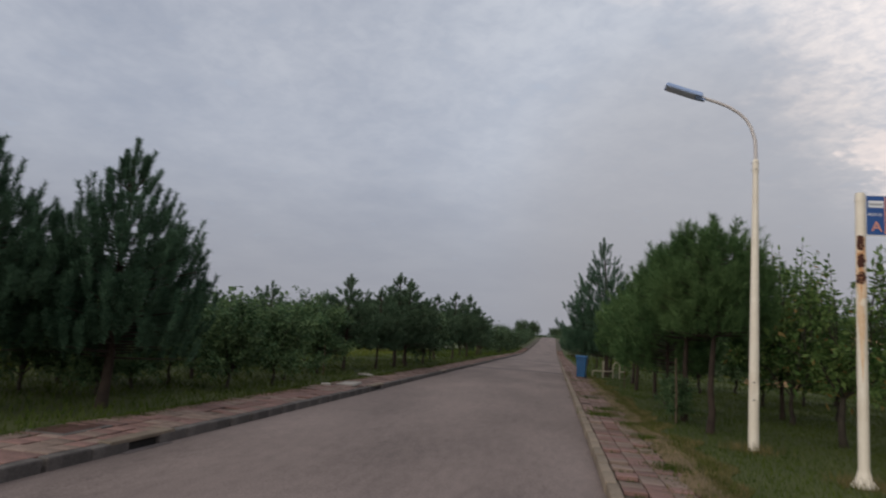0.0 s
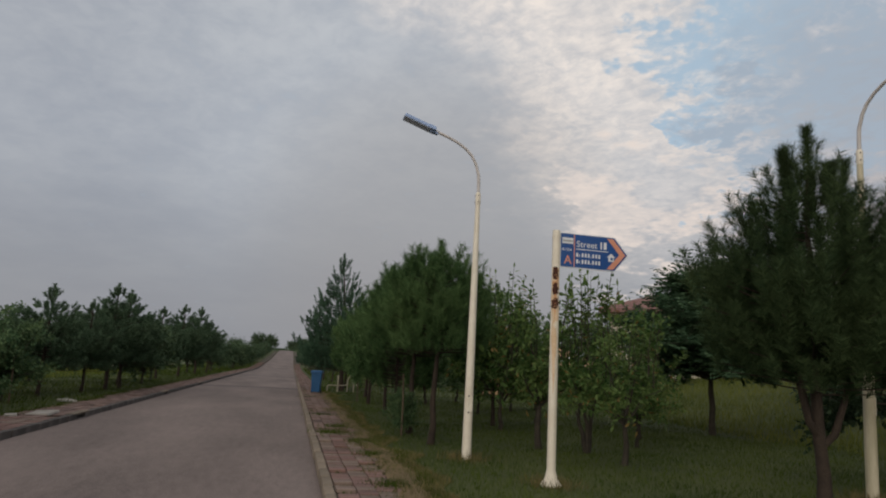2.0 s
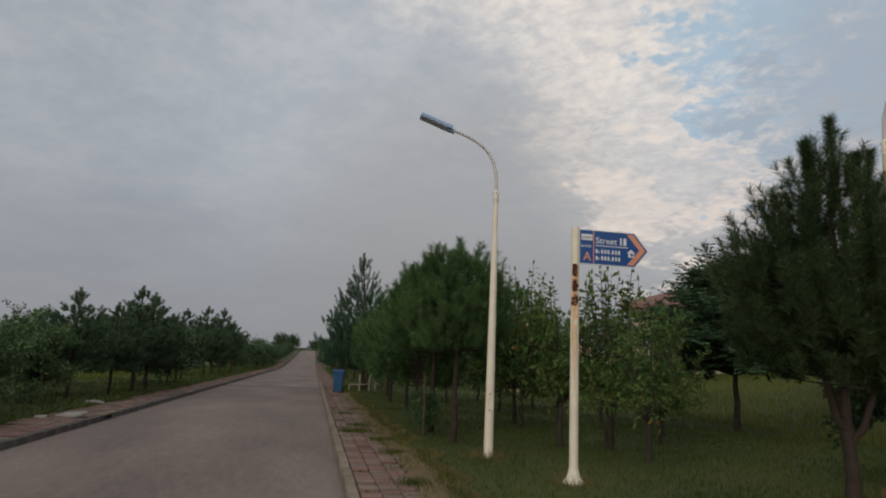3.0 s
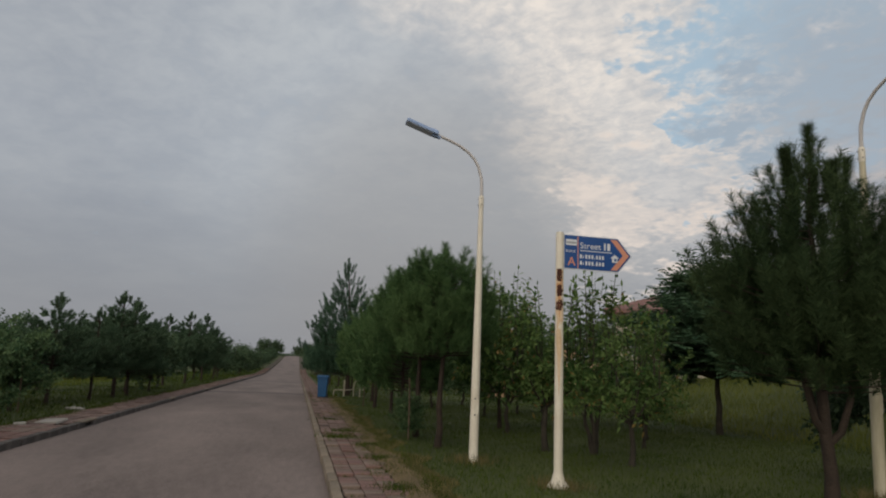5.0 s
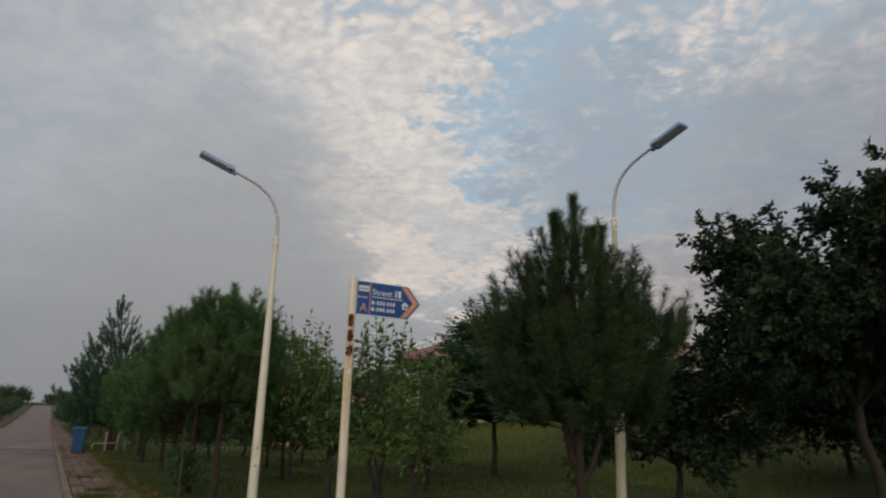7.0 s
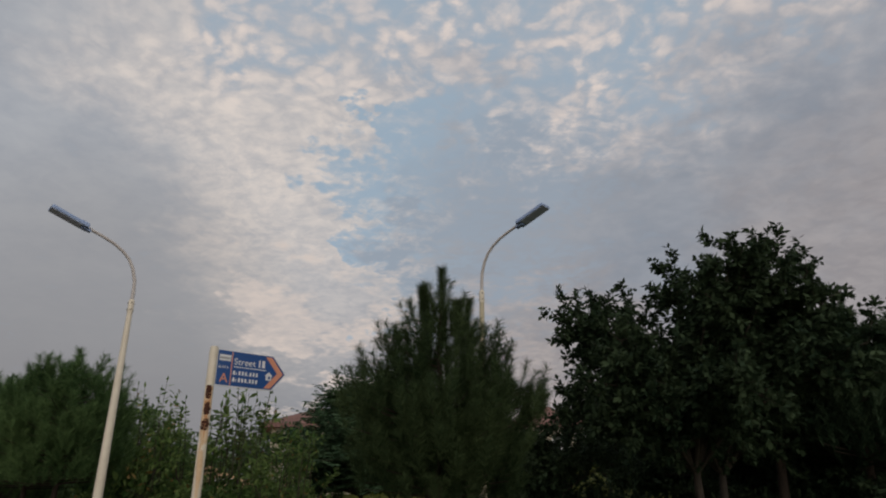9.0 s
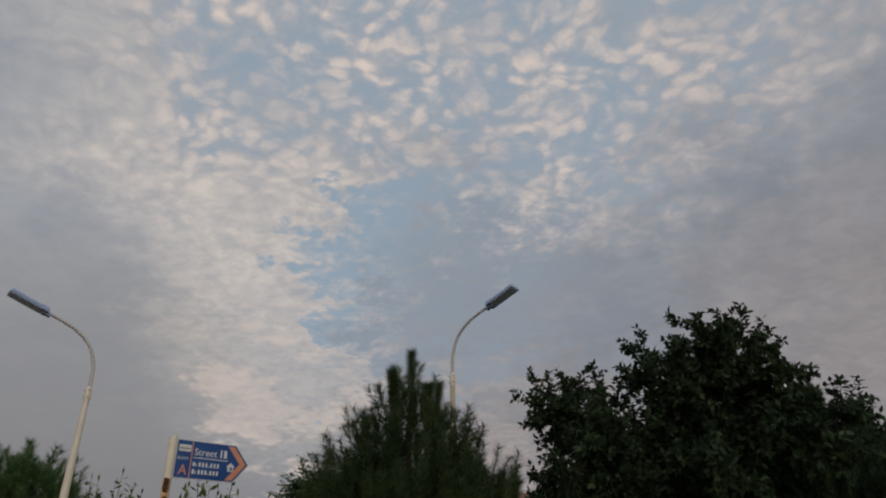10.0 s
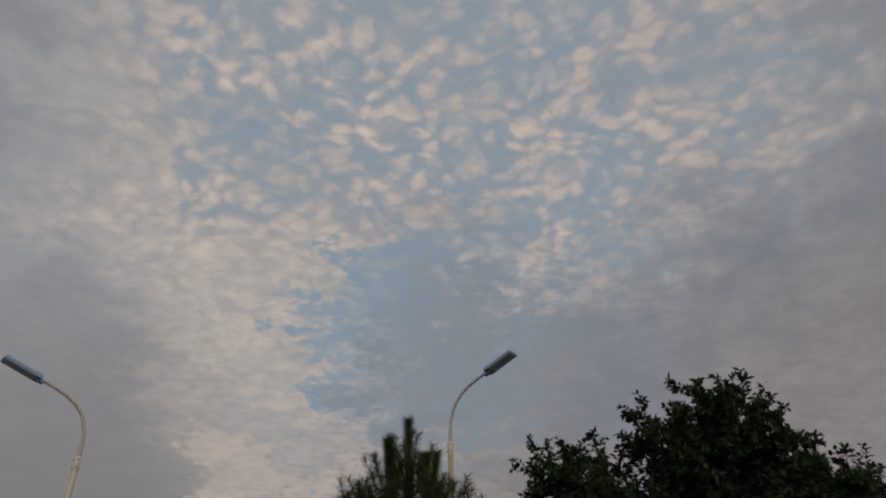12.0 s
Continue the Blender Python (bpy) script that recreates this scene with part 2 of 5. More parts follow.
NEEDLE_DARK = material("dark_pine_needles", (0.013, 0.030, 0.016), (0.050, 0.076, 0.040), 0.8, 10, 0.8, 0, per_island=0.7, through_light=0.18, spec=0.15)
LEAF = material("fruit_tree_leaves", (0.040, 0.088, 0.022), (0.172, 0.236, 0.072), 0.9, 8, 0.8, 0, per_island=0.8, through_light=0.34, spec=0.15)
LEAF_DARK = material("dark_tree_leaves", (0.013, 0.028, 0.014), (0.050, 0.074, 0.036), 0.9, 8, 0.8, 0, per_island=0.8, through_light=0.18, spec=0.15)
# leaves lightened to stand in for haze over far trees and woods
LEAF_FAR = material("hazed_far_leaves", (0.040, 0.072, 0.038), (0.115, 0.160, 0.080), 0.7, 8, 0.85, 0, per_island=0.7, through_light=0.25, spec=0.15)
LEAF_MID = material("roadside_tree_leaves", (0.041, 0.087, 0.040), (0.145, 0.204, 0.088), 0.7, 8, 0.8, 0, per_island=0.8, through_light=0.25, spec=0.15)
FROND = material("feathery_leaves", (0.028, 0.064, 0.034), (0.092, 0.150, 0.076), 0.9, 8, 0.8, 0, per_island=0.7, through_light=0.22, spec=0.15)
YELLOWED = material("yellowed_leaves", (0.16, 0.11, 0.03), (0.32, 0.22, 0.08), 2, 8, 0.8, 0, per_island=0.7, through_light=0.25, spec=0.15)
PINE_BARK = material("pine_bark", (0.015, 0.010, 0.0075), (0.058, 0.040, 0.028), 6, 35, 0.95, 0.9)
BARK = material("grey_brown_bark", (0.018, 0.015, 0.010), (0.070, 0.056, 0.042), 6, 40, 0.95, 0.8)
DULL_BARK = material("dull_brown_bark", (0.016, 0.013, 0.010), (0.056, 0.044, 0.034), 5, 40, 0.92, 0.6)
PAINT = material("white_painted_steel", (0.60, 0.52, 0.41), (0.80, 0.74, 0.63), 1.6, 14, 0.5, 0)
# dirty streaks, and a darker tone that paints in the shade of nearby trees
PAINT_DIRTY_SHADED = material("streaked_shaded_paint", (0.36, 0.31, 0.20), (0.62, 0.55, 0.41), 1.8, 14, 0.6, 0, stretch=(3.0, 3.0, 0.5))
ARM_PAINT = material("greyed_paint", (0.47, 0.43, 0.42), (0.56, 0.52, 0.50), 3, 12, 0.55, 0)
GALV = material("grey_lamp_housing", (0.23, 0.31, 0.50), (0.30, 0.39, 0.60), 3, 14, 0.5, 0)
LENS = material("lamp_cover", (0.56, 0.62, 0.78), (0.64, 0.70, 0.86), 4, 20, 0.5, 0)
RUST = material("rusted_steel", (0.018, 0.008, 0.006), (0.095, 0.032, 0.018), 14, 60, 0.9, 0.6)
STAIN_DEEP = material("deep_rust_stain", (0.38, 0.17, 0.07), (0.62, 0.38, 0.20), 5, 25, 0.75, 0.1)
STAIN = material("rust_stained_paint", (0.52, 0.32, 0.16), (0.74, 0.60, 0.44), 5, 25, 0.7, 0.1)
BOLT = material("dark_bolt", (0.04, 0.035, 0.03), (0.10, 0.08, 0.07), 9, 50, 0.7, 0.2, metallic=0.5)
SIGN_BLUE = material("blue_sheeting", (0.010, 0.055, 0.21), (0.018, 0.08, 0.28), 3, 50, 0.4, 0.0)
SIGN_WHITE = material("white_sheeting", (0.62, 0.63, 0.66), (0.78, 0.78, 0.8), 4, 50, 0.45, 0.0)
SIGN_ORANGE = material("orange_sheeting", (0.58, 0.24, 0.15), (0.72, 0.33, 0.22), 4, 50, 0.45, 0.0)
SIGN_BACK = material("grey_sheet_back", (0.32, 0.32, 0.33), (0.45, 0.45, 0.46), 4, 50, 0.5, 0.1, metallic=0.5)
BIN_BLUE = material("blue_plastic", (0.006, 0.050, 0.135), (0.013, 0.085, 0.21), 3, 40, 0.45, 0.05)
RUBBER = material("black_rubber", (0.012, 0.012, 0.012), (0.03, 0.03, 0.03), 5, 40, 0.7, 0.1)
WHITE_IRON = material("white_painted_iron", (0.17, 0.145, 0.10), (0.40, 0.355, 0.27), 3, 40, 0.55, 0.1)
IRON = material("rusty_iron_cover", (0.045, 0.022, 0.018), (0.11, 0.058, 0.046), 4, 40, 0.8, 0.5, metallic=0.2)
DRAIN_SHADE = material("drain_slot_shade", (0.012, 0.011, 0.010), (0.03, 0.027, 0.024), 4, 40, 0.95, 0.2)
PAPER = material("pale_rubble", (0.20, 0.18, 0.155), (0.40, 0.37, 0.335), 3, 30, 0.85, 0.3)
WALL_CREAM = material("cream_render", (0.42, 0.36, 0.28), (0.58, 0.51, 0.41), 0.6, 15, 0.9, 0.15)
WALL_TAN = material("tan_render", (0.36, 0.22, 0.12), (0.52, 0.34, 0.20), 0.6, 15, 0.9, 0.15)
ROOF_RED = material("red_roof_tiles", (0.14, 0.072, 0.064), (0.26, 0.145, 0.128), 1.5, 15, 0.85, 0.3, per_island=0.4)
GLASS = material("dark_window_glass", (0.02, 0.024, 0.028), (0.05, 0.055, 0.06), 2, 20, 0.1, 0.0, spec=0.6)
STAKE = material("weathered_stake", (0.055, 0.038, 0.025), (0.13, 0.095, 0.062), 5, 40, 0.9, 0.4)


# ---------------------------------------------------------------- mesh helpers
def mesh_of(name, verts, faces, mat, smooth=False):
    me = bpy.data.meshes.new(name)
    me.from_pydata([tuple(v) for v in verts], [], [tuple(f) for f in faces])
    me.materials.append(mat)
    if smooth:
        me.polygons.foreach_set("use_smooth", [True] * len(me.polygons))
        me.set_sharp_from_angle(angle=radians(50))
    me.update()
    return me


def soup(name, verts, per_face, mat):
    """Loose faces with per_face corners each, from an array of corners; quick for many thousands."""
    v = np.asarray(verts, dtype=np.float32).reshape(-1, 3)
    n = len(v) // per_face
    me = bpy.data.meshes.new(name)
    me.vertices.add(len(v))
    me.vertices.foreach_set("co", v.ravel())
    me.loops.add(len(v))
    me.loops.foreach_set("vertex_index", np.arange(len(v), dtype=np.int32))
    me.polygons.add(n)
    me.polygons.foreach_set("loop_start", np.arange(n, dtype=np.int32) * per_face)
    me.polygons.foreach_set("loop_total", np.full(n, per_face, dtype=np.int32))
    me.materials.append(mat)
    me.update(calc_edges=True)
    return me


def part(name, me, parent=None, label="", m=None, mat=None):
    """Links a mesh, or a bmesh with a material, as one object under its thing."""
    if isinstance(me, bmesh.types.BMesh):
        data = bpy.data.meshes.new(name)
        me.to_mesh(data)
        me.free()
        data.materials.append(mat)
        me = data
    ob = new(name, me)
    if parent is not None:
        ob.parent = parent
    if m is not None:
        ob.matrix_basis = m
    if label:
        ob["label"] = label
    return ob


def thing(name, m, label, category, group="", kind=""):
    ob = new(name)
    ob.empty_display_size = 0.2
    ob.matrix_basis = m
    return tagged(ob, label, category, group, kind)


def box(lo, hi, bevel=0.0, taper=(1.0, 1.0)):
    """A box from corner to corner; taper shrinks its top."""
    bm = bmesh.new()
    bmesh.ops.create_cube(bm, size=1.0)
    c = [(a + b) / 2 for a, b in zip(lo, hi)]
    for v in bm.verts:
        k = taper if v.co.z > 0 else (1.0, 1.0)
        v.co = Vector((c[0] + v.co.x * (hi[0] - lo[0]) * k[0], c[1] + v.co.y * (hi[1] - lo[1]) * k[1], c[2] + v.co.z * (hi[2] - lo[2])))
    if bevel:
        bmesh.ops.bevel(bm, geom=list(bm.edges), offset=bevel, segments=2, affect="EDGES", profile=0.5)
    return bm


def tube(path, radii, sides=8, closed=True):
    """Rings of points along a path."""
    path = [Vector(p) for p in path]
    verts, faces = [], []
    side = None
    for i, p in enumerate(path):
        d = (path[min(i + 1, len(path) - 1)] - path[max(i - 1, 0)]).normalized()
        if side is None:
            side = d.cross(Vector((0.3, 1, 0.17))).normalized()
        side = (side - d * side.dot(d)).normalized()
        other = d.cross(side)
        for k in range(sides):
            a = 2 * math.pi * k / sides
            verts.append(p + (side * math.cos(a) + other * math.sin(a)) * radii[i])
    for i in range(len(path) - 1):
        for k in range(sides):
            a, b = i * sides + k, i * sides + (k + 1) % sides
            faces.append((a, b, b + sides, a + sides))
    if closed:
        faces.append(tuple(reversed(range(sides))))
        faces.append(tuple(range(len(verts) - sides, len(verts))))
    return verts, faces


def merge(pieces):
    verts, faces = [], []
    for v, f in pieces:
        o = len(verts)
        verts += v
        faces += [tuple(i + o for i in face) for face in f]
    return verts, faces


def rise(y):
    """The road's long profile: level, then a climb to a crest."""
    s = min(max((y - 100.0) / 165.0, 0.0), 1.0)
    return 5.0 * s ** 1.2


# ---------------------------------------------------------------- trees
def unit(a):
    return a / np.maximum(np.linalg.norm(a, axis=-1, keepdims=True), 1e-6)


def needles(rng, bases, axes, lengths, per_shoot, long, width, open_out):
    """Thin pointed blades all round each shoot: three corners a needle."""
    n = len(bases) * per_shoot
    b, a, ln = (np.repeat(q, per_shoot, axis=0) for q in (bases, axes, lengths))
    f = rng.uniform(0, 1, (n, 1)) ** 0.8
    side = unit(np.cross(a, rng.normal(size=(n, 3))))
    way = unit(side * rng.uniform(0.5, 1.0, (n, 1)) * open_out + a * rng.uniform(0.5, 1.1, (n, 1)) - np.array([0, 0, 1.0]) * rng.uniform(0, 0.12, (n, 1)))
    root = b + a * ln[:, None] * f
    tip = root + way * (long * rng.uniform(0.75, 1.1, (n, 1)) * (1.0 - 0.15 * f))
    flat_side = unit(np.cross(way, rng.normal(size=(n, 3)))) * width / 2
    return np.stack([root - flat_side, root + flat_side, tip], axis=1)


def cone(slope, widest, low=0.8):
    """Reach of the boughs at a depth d below the top, of a crown that is deep metres deep."""
    def reach(d, deep):
        r = min(slope * d, widest)
        turn = widest / slope
        return r if d < turn else r * (1 - (1 - low) * (d - turn) / max(deep - turn, 0.1))
    return reach


def dome(widest, low=0.7):
    """Round-headed crown, a little narrower underneath."""
    def reach(d, deep):
        f = d / deep
        return widest * (math.sqrt(max(1 - (1 - f / 0.55) ** 2, 0.02)) if f < 0.55 else 1 - (1 - low) * ((f - 0.55) / 0.45) ** 1.5)
    return reach


def pine_meshes(seed, height, clear_stem, profile, boughs, sprays, per_shoot, needle, width, mat, candle=0.36, open_out=0.7, upright=0.7, climb=0.35, trunk_r=0.075, lean=(0, 0), tops=4, fork=0, inner=0.35, ring=(0.10, 0.24), crest=1.0, drop=(0.25, 0.8)):
    """Long-needled young pine: rising boughs, each set with brush-like shoots."""
    rng = np.random.default_rng(seed)
    n = 9
    tip_z = height - candle * 1.1
    deep = tip_z - clear_stem
    stem = [Vector((lean[0] * (i / n) ** 1.5 + rng.normal() * 0.025 * (i > 0), lean[1] * (i / n) ** 1.5 + rng.normal() * 0.025 * (i > 0), tip_z * i / n)) for i in range(n + 1)]
    pieces = [tube(stem, [trunk_r * (1.25 if i == 0 else 1) * (1 - 0.86 * i / n) + 0.006 for i in range(n + 1)], 9)]

    def stem_at(z):
        q = min(max(z / tip_z * n, 0), n - 1e-4)
        i = int(q)
        return np.array(stem[i].lerp(stem[i + 1], q - i))

    steps = np.linspace(0.02, 0.99, 160)
    weight = np.cumsum([profile(float(s) * deep, deep) + 0.10 for s in steps])
    bases, axes, lens = [], [], []
    up_way = np.array([0, 0, 1.0])
    for k in range(boughs):
        d = float(np.interp((k + rng.uniform(0.1, 0.9)) / boughs * weight[-1], weight, steps)) * deep
        a = k * 2.39996 + rng.normal() * 0.3
        r = profile(d, deep) * rng.uniform(0.74, 1.08) + 0.03
        out = np.array([math.cos(a), math.sin(a), 0.0])
        across = np.array([-out[1], out[0], 0.0])
        z = tip_z - d
        base = stem_at(max(z - r * climb * (1 - 0.85 * d / deep), clear_stem * 0.85))
        end = stem_at(z) * np.array([1, 1, 0]) + out * r + up_way * z
        bend = lambda s: base + (end - base) * s - up_way * (end[2] - base[2]) * 0.45 * s * (1 - s)
        th = 0.006 + 0.009 * r
        pieces.append(tube([bend(s) for s in (0, 0.3, 0.6, 0.85, 1.0)], [th, th * 0.8, th * 0.6, th * 0.45, th * 0.3], 5, False))
        m = max(int(sprays * (0.25 + r) * rng.uniform(0.8, 1.2)), 3)
        s = inner + (1 - inner) * rng.beta(1.5, 1.0, m)
        s[0] = 1.0
        swing = rng.normal(size=m) * 0.20 * (0.3 + r)
        swing[0] = 0
        place = np.stack([bend(q) for q in s]) + across * (swing * s)[:, None] + up_way * (rng.normal(size=m) * 0.06)[:, None]
        flat = 1 - upright
        axis = unit(out * (rng.uniform(0.3, 1.4, (m, 1)) * flat) + across * (np.sign(swing)[:, None] * rng.uniform(0, 0.8, (m, 1)) * flat) + up_way * upright)
        size = candle * rng.uniform(0.55, 1.0, m)
        size[0] = candle * rng.uniform(0.9, 1.15)
        bases.append(place)
        axes.append(axis)
        lens.append(size)
    for k in range(tops + 1):                             # the leader, and a ring of shoots below it
        a = 2.39996 * k + rng.uniform(0, 1)
        d = 0.0 if k == 0 else rng.uniform(*ring)
        top = np.array(stem[-1]) + np.array([math.cos(a) * d, math.sin(a) * d, 0.0 if k == 0 else -candle * rng.uniform(*drop)])
        axis = unit(np.array([math.cos(a) * d * 0.4, math.sin(a) * d * 0.4, 1.0]))
        long = candle * crest * (1.1 if k == 0 else rng.uniform(0.85, 1.0))
        top = top - axis * candle * (crest - 1.0)
        pieces.append(tube([np.array(stem[-2]), top, top + axis * long * 0.8], [0.013, 0.010, 0.004], 5, False))
        thick = 3 if crest < 1.2 else 7
        bases.append(np.repeat(top[None], thick, axis=0))
        axes.append(np.repeat(axis[None], thick, axis=0))
        lens.append(np.array([long] * thick))
    for k in range(fork):                                 # side stems that leave the trunk low down
        a = 2.2 * k + rng.uniform(0, 1)
        low = clear_stem * rng.uniform(0.55, 0.68)
        out = np.array([math.cos(a), math.sin(a), 0])
        p = stem_at(low)
        pts = [p, p + out * 0.16 + up_way * 0.16, p + out * 0.30 + up_way * 0.6, p + out * 0.42 + up_way * 1.5]
        pieces.append(tube(pts, [trunk_r * 0.62, trunk_r * 0.55, trunk_r * 0.45, trunk_r * 0.25], 7))
    bases, axes, lens = np.concatenate(bases), np.concatenate(axes), np.concatenate(lens)
    tri = needles(rng, bases, axes, lens, per_shoot, needle, width, open_out)
    v, f = merge(pieces)
    return mesh_of("trunk", v, f, PINE_BARK, True), soup("crown", tri, 3, mat)


def leaf_cards(rng, centres, ways, long, wide, droop=0.3):
    """Folded diamond leaves, two triangles each joined on the midrib, as quads."""
    n = len(centres)
    up_dir = rng.normal(size=(n, 3)) * 0.6 + np.array([0, 0, 1.0])
    ways = unit(ways - np.array([0, 0, droop]) * rng.uniform(0, 1, (n, 1)))
    side = unit(np.cross(ways, up_dir))
    nor = np.cross(side, ways)
    ln = long * rng.uniform(0.65, 1.2, (n, 1))
    wd = wide * rng.uniform(0.7, 1.2, (n, 1)) / 2
    a = centres
    mid = centres + ways * ln * 0.5
    c = centres + ways * ln - nor * ln * 0.12
    return np.stack([a, mid + side * wd - nor * wd * 0.35, c, mid - side * wd - nor * wd * 0.35], axis=1)


def broadleaf_meshes(seed, height, spread, clear_stem, limbs, twigs, sprigs, leaves, long, wide, mat, bark, trunk_r=0.06, levels=False, droop=0.3, sink=0.0, multi=1, dry=0.0, sprig=0.30, low_el=0.2, high_el=1.45, shoots=0, twig=1.0, tuck=0.0, lobes=0):
    """Trunk, forking limbs, twigs and leafy sprigs: leaves sit along the sprigs, so clumps and gaps form by themselves."""
    rng = np.random.default_rng(seed)
    stems, pieces, roots, tips = [], [], [], []
    flat_z = 0.22 if levels else 0.75
    per = max(limbs // multi, 2)
    heads = [(2.39996 * i + rng.uniform(0, 1.2), math.asin(0.03 + 0.94 * (i + 0.5) / lobes), rng.uniform(0.80, 1.12)) for i in range(lobes)]
    for stem_no in range(multi):
        a0 = 6.283 * stem_no / multi + rng.uniform(0, 0.8)
        lean = 0.0 if multi == 1 else 0.24
        foot = 0.0 if multi == 1 else trunk_r * 0.5
        crook = [Vector((math.cos(a0) * (lean * clear_stem * i / 4 + foot) + rng.normal() * 0.02 * (i > 0), math.sin(a0) * (lean * clear_stem * i / 4 + foot) + rng.normal() * 0.02 * (i > 0), clear_stem * i / 4)) for i in range(5)]
        stems.append(tube(crook, [trunk_r * k for k in (1.3, 1.05, 0.95, 0.88, 0.7)], 9))
        top = np.array(crook[-1])
        for b in range(per):
            a = a0 + 6.283 * b / per + rng.normal() * 0.3
            el = low_el + (high_el - low_el) * ((b * 0.618 + rng.uniform(0, 0.25)) % 1.0)
            out = np.array([math.cos(a) * math.cos(el), math.sin(a) * math.cos(el), math.sin(el)])
            far = 1.0
            if lobes:                                     # limbs gather into separate leafy heads
                ha, he, far = max(heads, key=lambda h: out[2] * math.sin(h[1]) + math.cos(h[1]) * (out[0] * math.cos(h[0]) + out[1] * math.sin(h[0])))
                out = unit(out * 0.42 + np.array([math.cos(ha) * math.cos(he), math.sin(ha) * math.cos(he), math.sin(he)]) * 0.58)
                a, el = math.atan2(out[1], out[0]), math.asin(out[2])
            rx = spread * rng.uniform(0.62, 0.98) * math.cos(el) ** 0.8 * (1 - tuck * max(0.0, 1 - el / 0.5)) + 0.05
            rz = (height - clear_stem) * (rng.uniform(0.70, 0.95) * (math.sin(el) if high_el > 1.4 else 0.93 * math.sin(el) ** 0.72) - sink * (1 - math.sin(el)))
            end = top + np.array([math.cos(a) * rx, math.sin(a) * rx, rz]) * far
            bow = np.array([0, 0, 0.14 * rx])
            pts = [top + (end - top) * s + bow * math.sin(s * 3.14) + rng.normal(size=3) * 0.03 * (0 < s < 1) for s in (0, 0.25, 0.5, 0.75, 1.0)]
            th = trunk_r * 0.42
            pieces.append(tube([top - np.array([0, 0, 0.05])] + pts[1:], [th, th * 0.75, th * 0.55, th * 0.35, th * 0.18], 6, False))
            for q in range(twigs):
                s = 1.0 if q == 0 else rng.uniform(0.22, 1.0)
                i = min(int(s * 4), 3)
                root = pts[i] + (pts[i + 1] - pts[i]) * (s * 4 - i)
                w = unit(out * 0.8 + rng.normal(size=3) * np.array([0.8, 0.8, flat_z]) + np.array([0, 0, 0.0 if levels else 0.2]))
                ln = rng.uniform(0.6, 1.15) * (0.18 + spread * 0.17) * twig
                tip = root + w * ln
                pieces.append(tube([root, root + w * ln * 0.5 + rng.normal(size=3) * 0.02, tip], [th * 0.22, th * 0.15, th * 0.07 + 0.001], 4, False))
                k = sprigs
                f = np.linspace(0.15, 1.0, k)[:, None]
                sr = root + (tip - root) * f
                sw = unit(w * 0.6 + rng.normal(size=(k, 3)) * np.array([0.9, 0.9, flat_z]) + np.array([0, 0, 0.0 if levels else 0.25]))
                sw[-1] = w
                st = sr + sw * sprig * rng.uniform(0.6, 1.2, (k, 1))
                roots.append(sr)
                tips.append(st)
    wands = []
    for k in range(shoots):                               # upright wands with leaves set one by one
        a, d = rng.uniform(0, 6.28), spread * rng.uniform(0.05, 0.75)
        p = np.array([math.cos(a) * d, math.sin(a) * d, height * rng.uniform(0.66, 0.80)])
        end = p + np.array([math.cos(a) * 0.12, math.sin(a) * 0.12, height * rng.uniform(0.22, 0.36)])
        pieces.append(tube([p - np.array([0, 0, 0.4]), p, end], [0.012, 0.009, 0.004], 4, False))
        f = np.linspace(0.0, 1.0, 13)[:, None]
        turn = np.arange(13)[:, None] * 2.4 + a
        way = unit(np.concatenate([np.cos(turn), np.sin(turn), rng.uniform(0.35, 0.9, (13, 1))], axis=1))
        way[-1] = (0, 0, 1)
        wands.append(leaf_cards(rng, p + (end - p) * f, way, long * 1.05, wide * 1.15, 0.1))
    roots, tips = np.concatenate(roots), np.concatenate(tips)
    m = len(roots)
    f = np.tile(np.linspace(0.12, 1.0, leaves), m)[:, None]
    r0, t0 = np.repeat(roots, leaves, axis=0), np.repeat(tips, leaves, axis=0)
    along = unit(t0 - r0)
    spin = np.tile(np.arange(leaves) * 2.4, m)[:, None] + rng.uniform(0, 6.28, (m * leaves, 1)) * 0.25
    if levels:
        flank = unit(np.cross(along, np.array([0, 0, 1.0])) + 1e-6) * np.where(np.tile(np.arange(leaves) % 2, m) == 0, 1, -1)[:, None]
    else:
        e1 = unit(np.cross(along, rng.normal(size=(m * leaves, 3))))
        flank = e1 * np.cos(spin) + np.cross(along, e1) * np.sin(spin)
    ways = unit(along * rng.uniform(0.3, 0.9, (m * leaves, 1)) + flank)
    quads = np.concatenate([leaf_cards(rng, r0 + (t0 - r0) * f, ways, long, wide, droop)] + wands)
    v, fc = merge(stems)
    made = [mesh_of("trunk", v, fc, bark, True)]
    v, fc = merge(pieces)
    made.append(mesh_of("branchwork", v, fc, BARK, True))
    if dry:
        pick = rng.uniform(size=len(quads)) < dry
        made += [soup("crown", quads[~pick], 4, mat), soup("dry_foliage", quads[pick], 4, YELLOWED)]
    else:
        made.append(soup("crown", quads, 4, mat))
    return made


def plant(name, meshes, place, label, category="tree", group="", turn=0.0, scale=1.0):
    ob = thing(name, pose(*place, 0, 0, turn), label, category, group)
    ob.scale = (scale, scale, scale)
    for me in meshes:
        part(me.name.split(".")[0], me, ob)
    return ob


GROUND = 0.10

# ---------------------------------------------------------------- ground, road, kerbs
ROAD_L, ROAD_R = -4.66, 0.58
KERB_W, KERB_H = 0.13, 0.13
PAVE_R, PAVE_L = 1.74, -5.92          # outer edges of the pavements


def ease(v):
    v = min(max(v, 0.0), 1.0)
    return v * v * (3 - 2 * v)


